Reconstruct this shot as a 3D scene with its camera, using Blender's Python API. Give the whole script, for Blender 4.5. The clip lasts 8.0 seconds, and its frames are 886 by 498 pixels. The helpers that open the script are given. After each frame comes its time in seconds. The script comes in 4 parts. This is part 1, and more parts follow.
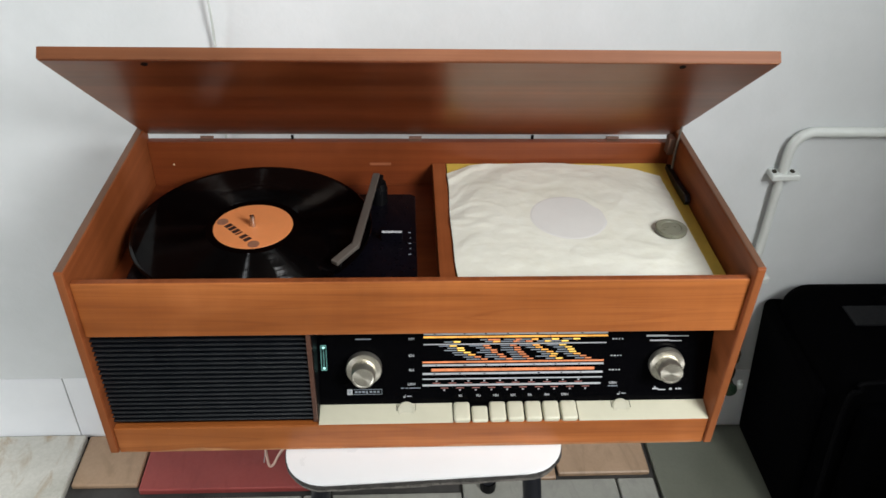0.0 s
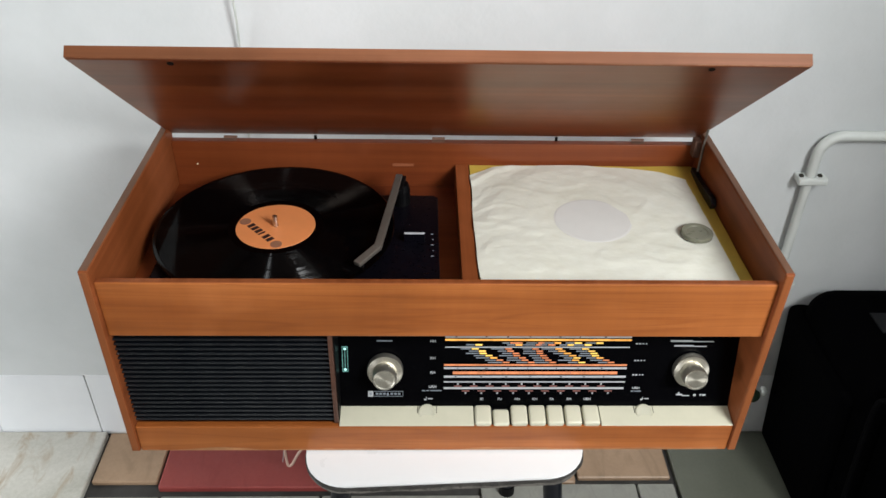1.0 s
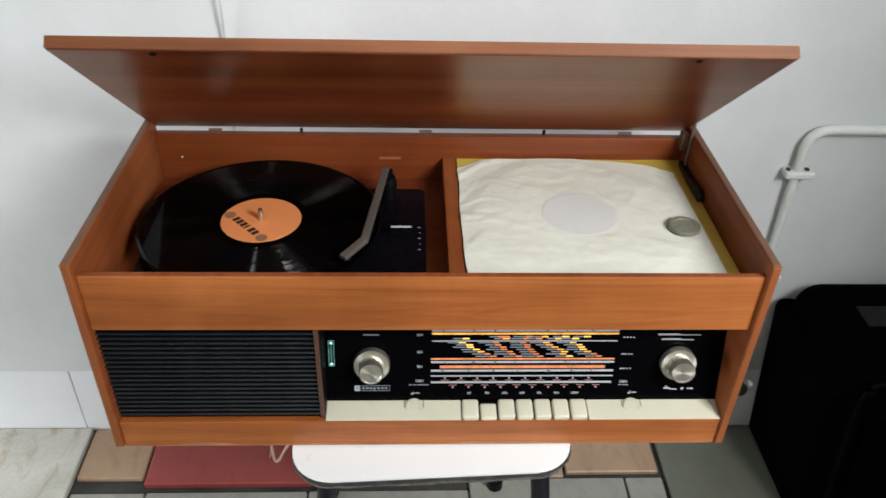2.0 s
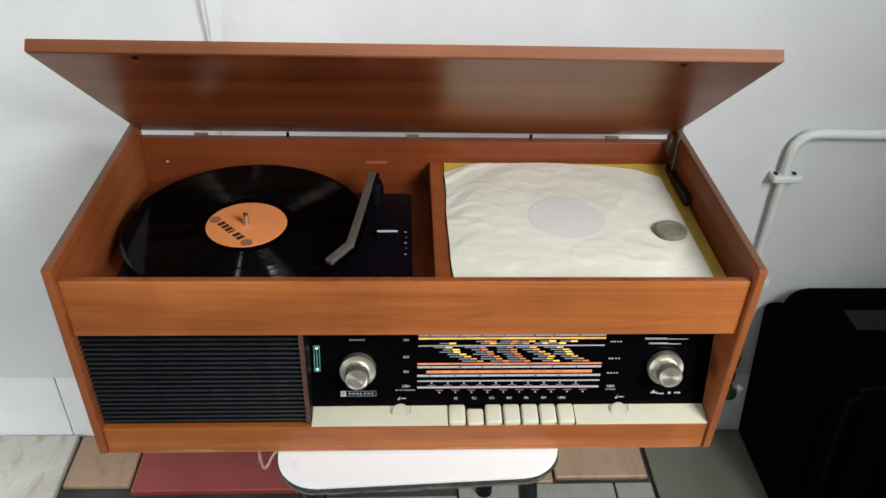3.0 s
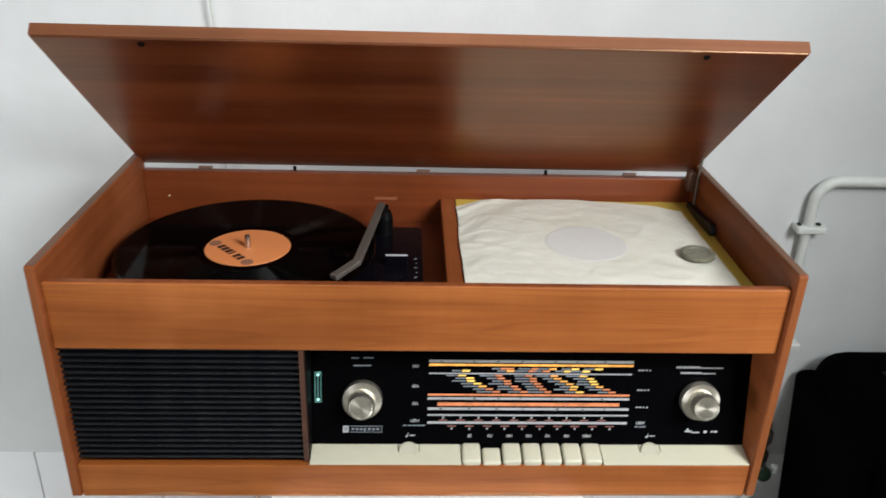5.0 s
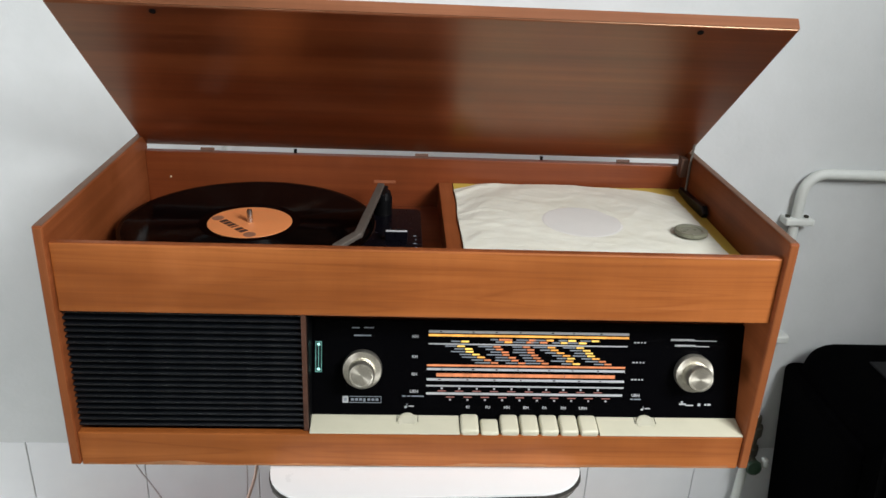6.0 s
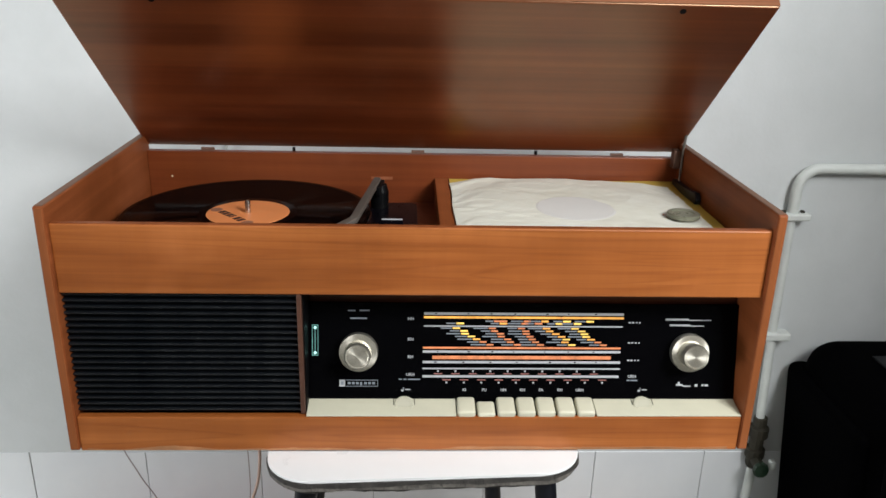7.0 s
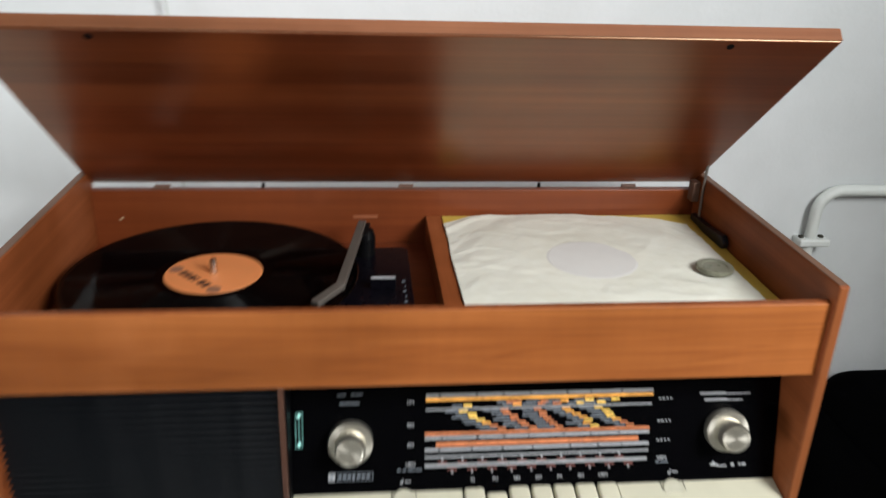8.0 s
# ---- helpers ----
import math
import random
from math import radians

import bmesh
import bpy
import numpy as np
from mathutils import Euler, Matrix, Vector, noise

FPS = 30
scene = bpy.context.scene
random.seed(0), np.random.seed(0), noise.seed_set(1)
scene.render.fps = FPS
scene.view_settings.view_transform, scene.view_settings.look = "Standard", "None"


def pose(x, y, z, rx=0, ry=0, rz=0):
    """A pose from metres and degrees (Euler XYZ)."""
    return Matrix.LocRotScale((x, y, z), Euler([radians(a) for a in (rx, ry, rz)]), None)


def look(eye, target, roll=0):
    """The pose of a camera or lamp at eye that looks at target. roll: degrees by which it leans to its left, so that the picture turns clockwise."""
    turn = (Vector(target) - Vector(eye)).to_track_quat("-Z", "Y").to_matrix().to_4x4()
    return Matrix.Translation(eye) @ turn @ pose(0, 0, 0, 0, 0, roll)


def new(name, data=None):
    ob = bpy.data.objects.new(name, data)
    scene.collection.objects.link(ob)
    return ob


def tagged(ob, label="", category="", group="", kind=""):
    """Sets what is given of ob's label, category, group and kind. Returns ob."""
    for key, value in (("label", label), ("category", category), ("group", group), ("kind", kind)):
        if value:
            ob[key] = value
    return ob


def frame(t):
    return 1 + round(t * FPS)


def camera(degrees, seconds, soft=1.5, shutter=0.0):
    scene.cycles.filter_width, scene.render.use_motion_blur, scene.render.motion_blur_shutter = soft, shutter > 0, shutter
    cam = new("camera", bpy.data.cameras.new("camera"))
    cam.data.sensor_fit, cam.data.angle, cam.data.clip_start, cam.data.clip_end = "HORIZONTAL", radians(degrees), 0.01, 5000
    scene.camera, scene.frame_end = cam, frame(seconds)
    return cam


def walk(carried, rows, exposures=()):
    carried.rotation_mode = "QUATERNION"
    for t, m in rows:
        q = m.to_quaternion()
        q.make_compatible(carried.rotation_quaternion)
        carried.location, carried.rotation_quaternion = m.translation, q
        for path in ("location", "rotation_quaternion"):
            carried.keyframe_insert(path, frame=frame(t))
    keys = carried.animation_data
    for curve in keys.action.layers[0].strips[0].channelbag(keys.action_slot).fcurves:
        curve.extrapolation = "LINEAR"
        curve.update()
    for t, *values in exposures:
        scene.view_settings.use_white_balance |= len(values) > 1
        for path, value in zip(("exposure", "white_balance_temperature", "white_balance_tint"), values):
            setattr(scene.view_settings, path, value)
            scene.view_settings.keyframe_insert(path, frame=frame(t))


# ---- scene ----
cam = camera(57.9, 8.0, 1.5, 0.6)
PATH = [
    (0, (-0.015, -0.675, 1.26), (0.084, 0.947, 0.095), 1.7),
    (0.5, (-0.02, -0.673, 1.26), (0.05, 0.951, 0.096), 1.6),
    (1, (-0.021, -0.669, 1.258), (0.034, 0.955, 0.093), 1.4),
    (1.5, (-0.024, -0.667, 1.258), (0.023, 0.957, 0.092), 1.4),
    (2, (-0.018, -0.666, 1.252), (0.064, 0.952, 0.079), 1.9),
    (2.2, (-0.021, -0.667, 1.249), (0.085, 0.954, 0.082), 2.3),
    (3.3, (-0.002, -0.663, 1.249), (0.087, 0.963, 0.087), 1.9),
    (3.5, (0.003, -0.666, 1.246), (0.084, 0.955, 0.077), 1.8),
    (4, (0.013, -0.655, 1.21), (0.113, 0.967, 0.044), 1.4),
    (4.2, (0.017, -0.648, 1.188), (0.109, 0.995, 0.052), 0.6),
    (4.5, (0.014, -0.641, 1.147), (0.104, 1.094, 0.155), 1.5),
    (4.7, (-0.015, -0.663, 1.114), (0.12, 1.124, 0.227), 3.1),
    (5, (-0.015, -0.686, 1.096), (0.07, 1.119, 0.239), 1.9),
    (5.2, (-0.02, -0.699, 1.092), (0.051, 1.102, 0.225), 1.6),
    (6.3, (-0.03, -0.74, 1.007), (0.097, 1.121, 0.286), 2.9),
    (6.5, (-0.013, -0.752, 0.985), (0.077, 1.126, 0.301), 1.8),
    (7, (-0.011, -0.764, 0.988), (0.079, 1.11, 0.295), 1.5),
    (7.5, (-0.022, -0.742, 1.001), (0.104, 1.119, 0.278), 2.2),
    (7.8, (-0.039, -0.675, 1.029), (0.107, 1.17, 0.27), 2.6),
    (8, (-0.05, -0.599, 1.042), (0.148, 1.231, 0.259), 1.9),
]
walk(cam, [(t, look(eye, target, roll)) for t, eye, target, roll in PATH])

# ---- world and large lights ----
FLOOR = -0.008
WALL = 0.452
world = bpy.data.worlds.new("sky")
scene.world = world
world.use_nodes = True
wn = world.node_tree
sky = wn.nodes.new("ShaderNodeTexSky")
sky.sky_type, sky.sun_disc = "NISHITA", False
sky.sun_elevation, sky.sun_rotation = radians(35), radians(120)
wn.links.new(sky.outputs[0], wn.nodes["Background"].inputs[0])
wn.nodes["Background"].inputs[1].default_value = 0.10


def window_light(name, eye, target, w, h, watts, color):
    lamp = bpy.data.lights.new(name, "AREA")
    lamp.shape, lamp.size, lamp.size_y, lamp.energy, lamp.color = "RECTANGLE", w, h, watts, color
    ob = new(name, lamp)
    ob.matrix_world = look(eye, target)
    return ob


# daylight standing in the three window openings of the room
window_light("window_daylight_south", (1.14, -1.16, 1.84), (1.00, 0, 1.66), 0.8, 0.7, 70, (0.97, 0.98, 0.985))
window_light("window_daylight_narrow", (-0.40, -1.16, 1.80), (-0.34, 0, 1.20), 0.10, 0.5, 2.4, (0.94, 0.975, 1.0))
window_light("window_daylight_west", (-2.14, -0.30, 0.42), (-0.6, 0.35, 0.05), 0.7, 0.6, 23, (0.93, 0.97, 1.0))

# ---- materials ----


def nodes_of(name):
    m = bpy.data.materials.new(name)
    m.use_nodes = True
    t = m.node_tree
    return m, t, t.nodes["Principled BSDF"]


def add(t, kind, **values):
    n = t.nodes.new(kind)
    for k, v in values.items():
        n.inputs[k].default_value = v
    return n


def ramp(t, src, stops):
    r = t.nodes.new("ShaderNodeValToRGB")
    e = r.color_ramp.elements
    while len(e) < len(stops):
        e.new(0.5)
    for el, (p, c) in zip(e, stops):
        el.position, el.color = p, (*c, 1)
    t.links.new(src, r.inputs[0])
    return r


def mapped(t, scale):
    c = t.nodes.new("ShaderNodeTexCoord")
    mp = t.nodes.new("ShaderNodeMapping")
    mp.inputs["Scale"].default_value = scale
    t.links.new(c.outputs["Object"], mp.inputs[0])
    return mp.outputs[0]


def noise_tex(t, vec, scale, detail=4, rough=0.55, distortion=0.0):
    n = add(t, "ShaderNodeTexNoise", Scale=scale, Detail=detail, Roughness=rough, Distortion=distortion)
    t.links.new(vec, n.inputs["Vector"])
    return n.outputs["Fac"]


def bump(t, p, height, strength, dist=0.001):
    b = add(t, "ShaderNodeBump", Strength=strength, Distance=dist)
    t.links.new(height, b.inputs["Height"])
    t.links.new(b.outputs[0], p.inputs["Normal"])


def mixed(t, fac, a, b, mode="MIX"):
    m = t.nodes.new("ShaderNodeMix")
    m.data_type, m.blend_type = "RGBA", mode
    for sock, v in ((m.inputs["Factor"], fac), (m.inputs["A"], a), (m.inputs["B"], b)):
        if hasattr(v, "is_output"):
            t.links.new(v, sock)
        elif isinstance(v, tuple):
            sock.default_value = (*v, 1)
        else:
            sock.default_value = v
    return m.outputs["Result"]


def wood(name, along, dark, mid, light, rough=0.38, coat=0.12, coat_rough=0.22, spec=0.45, tint=(1.0, 1.0, 1.0), relief=0.02, ior=1.5, rings=0.0):
    """Veneer whose grain runs along one axis: broad bands, fine pores, a few long streaks."""
    m, t, p = nodes_of(name)
    fine = [90, 90, 90]
    fine[along] = 1.6
    broad = [15, 15, 15]
    broad[along] = 0.55
    pores = [600, 600, 600]
    pores[along] = 12
    b = noise_tex(t, mapped(t, broad), 1.0, 2, 0.5, 0.4)
    f = noise_tex(t, mapped(t, fine), 1.0, 5, 0.6, 0.1)
    q = noise_tex(t, mapped(t, pores), 1.0, 2, 0.5)
    col = mixed(t, 0.42, ramp(t, b, [(0.30, dark), (0.5, mid), (0.72, light)]).outputs[0],
                ramp(t, f, [(0.32, dark), (0.52, mid), (0.7, light)]).outputs[0])
    pore = ramp(t, q, [(0.30, (0.72, 0.66, 0.6)), (0.46, (1, 1, 1))])
    col = mixed(t, 0.28, col, pore.outputs[0], "MULTIPLY")
    blotch = noise_tex(t, mapped(t, (3.6, 6, 6)), 1.0, 3, 0.55, 0.5)
    col = mixed(t, 0.8, col, ramp(t, blotch, [(0.34, (0.80, 0.76, 0.68)), (0.64, (1.14, 1.12, 1.10))]).outputs[0], "MULTIPLY")
    rub = noise_tex(t, mapped(t, (6, 6, 6)), 1.0, 3, 0.5, 0.4)
    col = mixed(t, ramp(t, rub, [(0.58, (0, 0, 0)), (0.80, (0.22, 0.22, 0.22))]).outputs[0], col, tuple(min(1, c * 1.5 + 0.03) for c in light))
    cross = [70, 70, 70]
    cross[2 if along != 2 else 0] = 9
    fig = noise_tex(t, mapped(t, cross), 1.0, 3, 0.6, 0.3)
    col = mixed(t, 0.22, col, ramp(t, fig, [(0.35, (0.86, 0.83, 0.8)), (0.6, (1.04, 1.04, 1.04))]).outputs[0], "MULTIPLY")
    if rings:
        # thin wandering lines where the cut crosses the year rings
        slow = [30, 30, 30]
        slow[along] = 1.5
        ring = noise_tex(t, mapped(t, slow), 1.0, 2, 0.45, 0.5)
        lines = ramp(t, ring, [(0.36, (1, 1, 1)), (0.39, (0.74, 0.66, 0.58)), (0.42, (1, 1, 1)), (0.47, (1, 1, 1)), (0.50, (0.78, 0.70, 0.62)), (0.53, (1, 1, 1)), (0.59, (1, 1, 1)), (0.61, (0.74, 0.66, 0.58)), (0.64, (1, 1, 1))])
        col = mixed(t, rings, col, lines.outputs[0], "MULTIPLY")
    t.links.new(col, p.inputs["Base Color"])
    wear = noise_tex(t, mapped(t, (1, 1, 1)), 14, 5, 0.6)
    r = ramp(t, wear, [(0.3, (rough - 0.03,) * 3), (0.75, (rough + 0.05,) * 3)])
    t.links.new(r.outputs[0], p.inputs["Roughness"])
    p.inputs["Specular IOR Level"].default_value = spec
    p.inputs["Specular Tint"].default_value = (*tint, 1)
    p.inputs["Coat Weight"].default_value = coat
    p.inputs["Coat Roughness"].default_value = coat_rough
    p.inputs["IOR"].default_value = ior
    if relief:
        bump(t, p, q, relief, 0.0003)
    return m


def plain(name, color, rough=0.5, metal=0.0, vary=0.12, scale=60, relief=0.05, coat=0.0, spec=0.5):
    m, t, p = nodes_of(name)
    v = mapped(t, (1, 1, 1))
    big = noise_tex(t, v, scale * 0.12, 4)
    small = noise_tex(t, v, scale, 5, 0.65)
    lo = tuple(c * (1 - vary) for c in color)
    hi = tuple(min(1, c * (1 + vary)) for c in color)
    col = mixed(t, 0.4, ramp(t, big, [(0.35, lo), (0.65, hi)]).outputs[0], ramp(t, small, [(0.35, lo), (0.65, hi)]).outputs[0])
    t.links.new(col, p.inputs["Base Color"])
    rr = ramp(t, small, [(0.3, (max(rough - 0.06, 0.02),) * 3), (0.7, (min(rough + 0.08, 1),) * 3)])
    t.links.new(rr.outputs[0], p.inputs["Roughness"])
    p.inputs["Metallic"].default_value = metal
    p.inputs["Coat Weight"].default_value = coat
    p.inputs["Specular IOR Level"].default_value = spec
    if relief:
        bump(t, p, small, relief, 0.001)
    return m


def glow(name, color, strength, base=(0.1, 0.05, 0.02)):
    m, t, p = nodes_of(name)
    n = noise_tex(t, mapped(t, (1, 1, 1)), 90, 2)
    r = ramp(t, n, [(0.3, tuple(c * 0.55 for c in color)), (0.7, color)])
    t.links.new(r.outputs[0], p.inputs["Emission Color"])
    p.inputs["Base Color"].default_value = (*base, 1)
    p.inputs["Emission Strength"].default_value = strength
    p.inputs["Roughness"].default_value = 0.4
    return m


DARK, MID, LIGHT = (0.250, 0.069, 0.015), (0.360, 0.111, 0.026), (0.490, 0.168, 0.047)
M_WOOD_X = wood("cherry_veneer_long", 0, DARK, MID, LIGHT, 0.38, 0.08, 0.24, 0.36, rings=0.55)
M_WOOD_Z = wood("cherry_veneer_upright", 2, (0.19, 0.056, 0.017), (0.25, 0.077, 0.024), (0.33, 0.112, 0.040), 0.45, 0.0, 0.2, 0.25)
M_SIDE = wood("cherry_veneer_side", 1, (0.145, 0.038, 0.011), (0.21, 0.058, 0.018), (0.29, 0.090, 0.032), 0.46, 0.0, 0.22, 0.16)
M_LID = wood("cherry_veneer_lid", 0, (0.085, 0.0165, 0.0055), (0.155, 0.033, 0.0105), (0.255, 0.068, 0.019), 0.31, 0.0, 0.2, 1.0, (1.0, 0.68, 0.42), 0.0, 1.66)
M_BAND = wood("cherry_veneer_band", 0, (0.15, 0.052, 0.021), (0.21, 0.078, 0.034), (0.30, 0.120, 0.056), 0.42, 0.0, 0.2, 0.3)
M_INNER = wood("inner_board", 0, (0.105, 0.021, 0.006), (0.165, 0.037, 0.010), (0.23, 0.060, 0.017), 0.42, 0.04, 0.22, 0.35)
M_TOPEDGE = wood("dull_top_edge", 1, (0.09, 0.043, 0.025), (0.14, 0.068, 0.040), (0.20, 0.102, 0.064), 0.5, 0.0, 0.2, 0.25)
M_BLACK = plain("black_plastic", (0.003, 0.003, 0.0035), 0.42, 0, 0.25, 90, 0.04, 0, 0.12)
M_SLAT = plain("grille_plastic", (0.0018, 0.0030, 0.0052), 0.36, 0, 0.05, 40, 0.0, 0, 0.85)
M_DECK = plain("deck_enamel", (0.0025, 0.0022, 0.004), 0.30, 0, 0.25, 150, 0.05, 0, 0.15)
M_ARM = plain("tonearm_grey", (0.17, 0.15, 0.13), 0.42, 0.55, 0.12, 120, 0.04)
M_CHROME = plain("steel", (0.62, 0.60, 0.57), 0.25, 1.0, 0.08, 150, 0.02)
M_RUST = plain("dull_hinge_steel", (0.15, 0.080, 0.055), 0.6, 0.1, 0.3, 120, 0.1)
M_IVORY = plain("ivory_plastic", (0.60, 0.58, 0.45), 0.34, 0, 0.05, 60, 0.02)
M_WHEEL = plain("matt_ivory_plastic", (0.50, 0.485, 0.385), 0.6, 0, 0.05, 60, 0.0, 0, 0.1)
M_PRINT = plain("silver_print", (0.44, 0.455, 0.48), 0.45, 0, 0.1, 200, 0.0)
M_GREYPRINT = plain("grey_print", (0.22, 0.25, 0.29), 0.5, 0, 0.15, 200, 0.0)
M_REDPRINT = plain("red_print", (0.35, 0.14, 0.12), 0.5, 0, 0.15, 200, 0.0)
M_AMBER = glow("amber_lit_print", (1.0, 0.46, 0.09), 1.55)
M_YELLOW = glow("yellow_lit_print", (1.0, 0.66, 0.14), 1.7)
M_ORANGE = glow("orange_lit_print", (1.0, 0.32, 0.14), 1.0)
M_EYE = glow("tuning_eye_glow", (0.36, 0.88, 0.80), 0.50, (0.02, 0.08, 0.07))
M_EYEHOT = glow("tuning_eye_tip", (0.55, 1.0, 0.9), 1.6, (0.1, 0.3, 0.3))
M_STOOLTOP = plain("white_laminate", (0.87, 0.89, 0.90), 0.30, 0, 0.02, 12, 0.0)
M_TUBE = plain("dark_enamel_tube", (0.008, 0.009, 0.013), 0.35, 0, 0.2, 100, 0.04, 0, 0.25)
M_WIRE = plain("flesh_cable", (0.62, 0.42, 0.34), 0.5, 0, 0.1, 100, 0.0)
M_THINWIRE = plain("grey_wire", (0.40, 0.34, 0.34), 0.5, 0, 0.1, 100, 0.0)
M_WALLCABLE = plain("painted_cable", (0.50, 0.53, 0.50), 0.5, 0, 0.1, 100, 0.0)
M_PIPE = plain("painted_pipe", (0.68, 0.71, 0.68), 0.42, 0, 0.10, 35, 0.12)
M_GRIME = plain("grimy_brass", (0.035, 0.031, 0.02), 0.65, 0.2, 0.5, 80, 0.35)
M_GREEN = plain("green_valve_paint", (0.010, 0.028, 0.013), 0.45, 0, 0.3, 80, 0.15)
M_CASE = plain("black_case_fabric", (0.0008, 0.0008, 0.001), 0.75, 0, 0.3, 260, 0.25, 0, 0.01)
M_CASETRIM = plain("case_trim", (0.0015, 0.0015, 0.0018), 0.6, 0, 0.2, 120, 0.05, 0, 0.03)
M_CASEPATCH = plain("case_patch", (0.005, 0.0055, 0.0065), 0.5, 0, 0.15, 120, 0.05, 0, 0.2)
M_JOINT = plain("pale_tile_joint", (0.34, 0.34, 0.345), 0.8, 0, 0.3, 60, 0.2)
M_GROUT = plain("dark_joint", (0.05, 0.048, 0.045), 0.8, 0, 0.4, 60, 0.3)


def wall_paint():
    m, t, p = nodes_of("white_wall_paint")
    v = mapped(t, (1, 1, 1))
    big, mid, fine = noise_tex(t, v, 2.2, 4), noise_tex(t, v, 11, 5, 0.6), noise_tex(t, v, 130, 4)
    c = mixed(t, 0.5, ramp(t, big, [(0.35, (0.59, 0.615, 0.615)), (0.65, (0.72, 0.74, 0.75))]).outputs[0],
              ramp(t, mid, [(0.3, (0.60, 0.625, 0.622)), (0.7, (0.69, 0.712, 0.717))]).outputs[0])
    t.links.new(c, p.inputs["Base Color"])
    p.inputs["Roughness"].default_value = 0.42
    p.inputs["Specular IOR Level"].default_value = 0.35
    bump(t, p, mixed(t, 0.35, mid, fine), 0.22, 0.004)
    return m


def wall_tile():
    m, t, p = nodes_of("white_wall_tile")
    v = mapped(t, (1, 1, 1))
    n = noise_tex(t, v, 9, 4)
    c = ramp(t, n, [(0.3, (0.80, 0.82, 0.85)), (0.7, (0.86, 0.88, 0.90))])
    t.links.new(c.outputs[0], p.inputs["Base Color"])
    p.inputs["Roughness"].default_value = 0.36
    bump(t, p, noise_tex(t, v, 25, 3), 0.05, 0.002)
    return m


def stone(name, a, b, vein, rough=0.35, scale=7):
    m, t, p = nodes_of(name)
    v = mapped(t, (1, 1, 1))
    n = noise_tex(t, v, scale, 6, 0.6, 0.8)
    f = noise_tex(t, v, 160, 4, 0.6)
    veins = noise_tex(t, mapped(t, (3.2, 1.0, 1.0)), scale * 1.4, 5, 0.6, 1.6)
    c = mixed(t, 0.3, ramp(t, n, [(0.35, a), (0.65, b)]).outputs[0], ramp(t, f, [(0.35, a), (0.65, b)]).outputs[0])
    c = mixed(t, ramp(t, veins, [(0.54, (0, 0, 0)), (0.68, (0.8, 0.8, 0.8))]).outputs[0], c, vein)
    t.links.new(c, p.inputs["Base Color"])
    p.inputs["Roughness"].default_value = rough
    bump(t, p, f, 0.08, 0.001)
    return m


M_WALL = wall_paint()
# dim tone for the unseen walls, chosen to cut bounced fill light
M_DIMWALL = plain("bounce_cutting_beige", (0.30, 0.285, 0.26), 0.7, 0, 0.08, 30, 0.1)
M_WTILE = wall_tile()
M_MARBLE = stone("marble_tile", (0.46, 0.45, 0.39), (0.66, 0.64, 0.58), (0.38, 0.28, 0.17), 0.3, 4)
M_TAN = stone("tan_tile", (0.36, 0.24, 0.15), (0.46, 0.31, 0.20), (0.33, 0.22, 0.135), 0.4, 5)
M_REDTILE = stone("red_tile", (0.30, 0.055, 0.05), (0.36, 0.075, 0.065), (0.29, 0.053, 0.048), 0.35)
M_GREYTILE = stone("grey_tile", (0.27, 0.27, 0.24), (0.33, 0.33, 0.29), (0.26, 0.255, 0.23), 0.45)
M_SAGE = stone("sage_tile", (0.120, 0.128, 0.098), (0.150, 0.158, 0.122), (0.128, 0.134, 0.104), 0.45)


def paper():
    m, t, p = nodes_of("inner_sleeve_paper")
    v = mapped(t, (1, 1, 1))
    big, small = noise_tex(t, v, 8, 5, 0.6), noise_tex(t, v, 90, 5, 0.6)
    c = mixed(t, 0.35, ramp(t, big, [(0.3, (0.655, 0.65, 0.55)), (0.7, (0.74, 0.745, 0.675))]).outputs[0],
              ramp(t, small, [(0.3, (0.655, 0.65, 0.55)), (0.7, (0.74, 0.745, 0.675))]).outputs[0])
    t.links.new(c, p.inputs["Base Color"])
    p.inputs["Roughness"].default_value = 0.55
    bump(t, p, mixed(t, 0.3, noise_tex(t, mapped(t, (14, 26, 1)), 1.0, 5, 0.62, 0.8), small), 0.40, 0.003)
    return m


M_PAPER = paper()
M_YELLOWCARD = plain("yellow_sleeve_card", (0.56, 0.40, 0.07), 0.5, 0, 0.12, 60, 0.05)
M_CREAM = plain("record_edge_paper", (0.58, 0.46, 0.30), 0.6, 0, 0.1, 60, 0.05)
M_DISCLABEL = plain("white_disc_label", (0.635, 0.63, 0.605), 0.6, 0, 0.03, 60, 0.02)
M_PUCK = plain("grey_plastic_adapter", (0.16, 0.16, 0.115), 0.3, 0, 0.1, 60, 0.02)


def vinyl():
    """Smooth black vinyl; its grooves are cut into the disc itself."""
    m, t, p = nodes_of("black_vinyl")
    n = noise_tex(t, mapped(t, (1, 1, 1)), 40, 3)
    r = ramp(t, n, [(0.3, (0.08, 0.08, 0.08)), (0.7, (0.11, 0.11, 0.11))])
    t.links.new(r.outputs[0], p.inputs["Roughness"])
    p.inputs["Base Color"].default_value = (0.0006, 0.0006, 0.0008, 1)
    p.inputs["Specular IOR Level"].default_value = 0.16
    return m


M_VINYL = vinyl()
M_LABEL = plain("orange_label_paper", (0.72, 0.25, 0.085), 0.5, 0, 0.06, 70, 0.02)
M_LABELINK = plain("label_ink", (0.035, 0.014, 0.010), 0.6, 0, 0.1, 70, 0.0)
M_LABELGREY = plain("label_emblem", (0.27, 0.12, 0.07), 0.6, 0, 0.2, 300, 0.0)


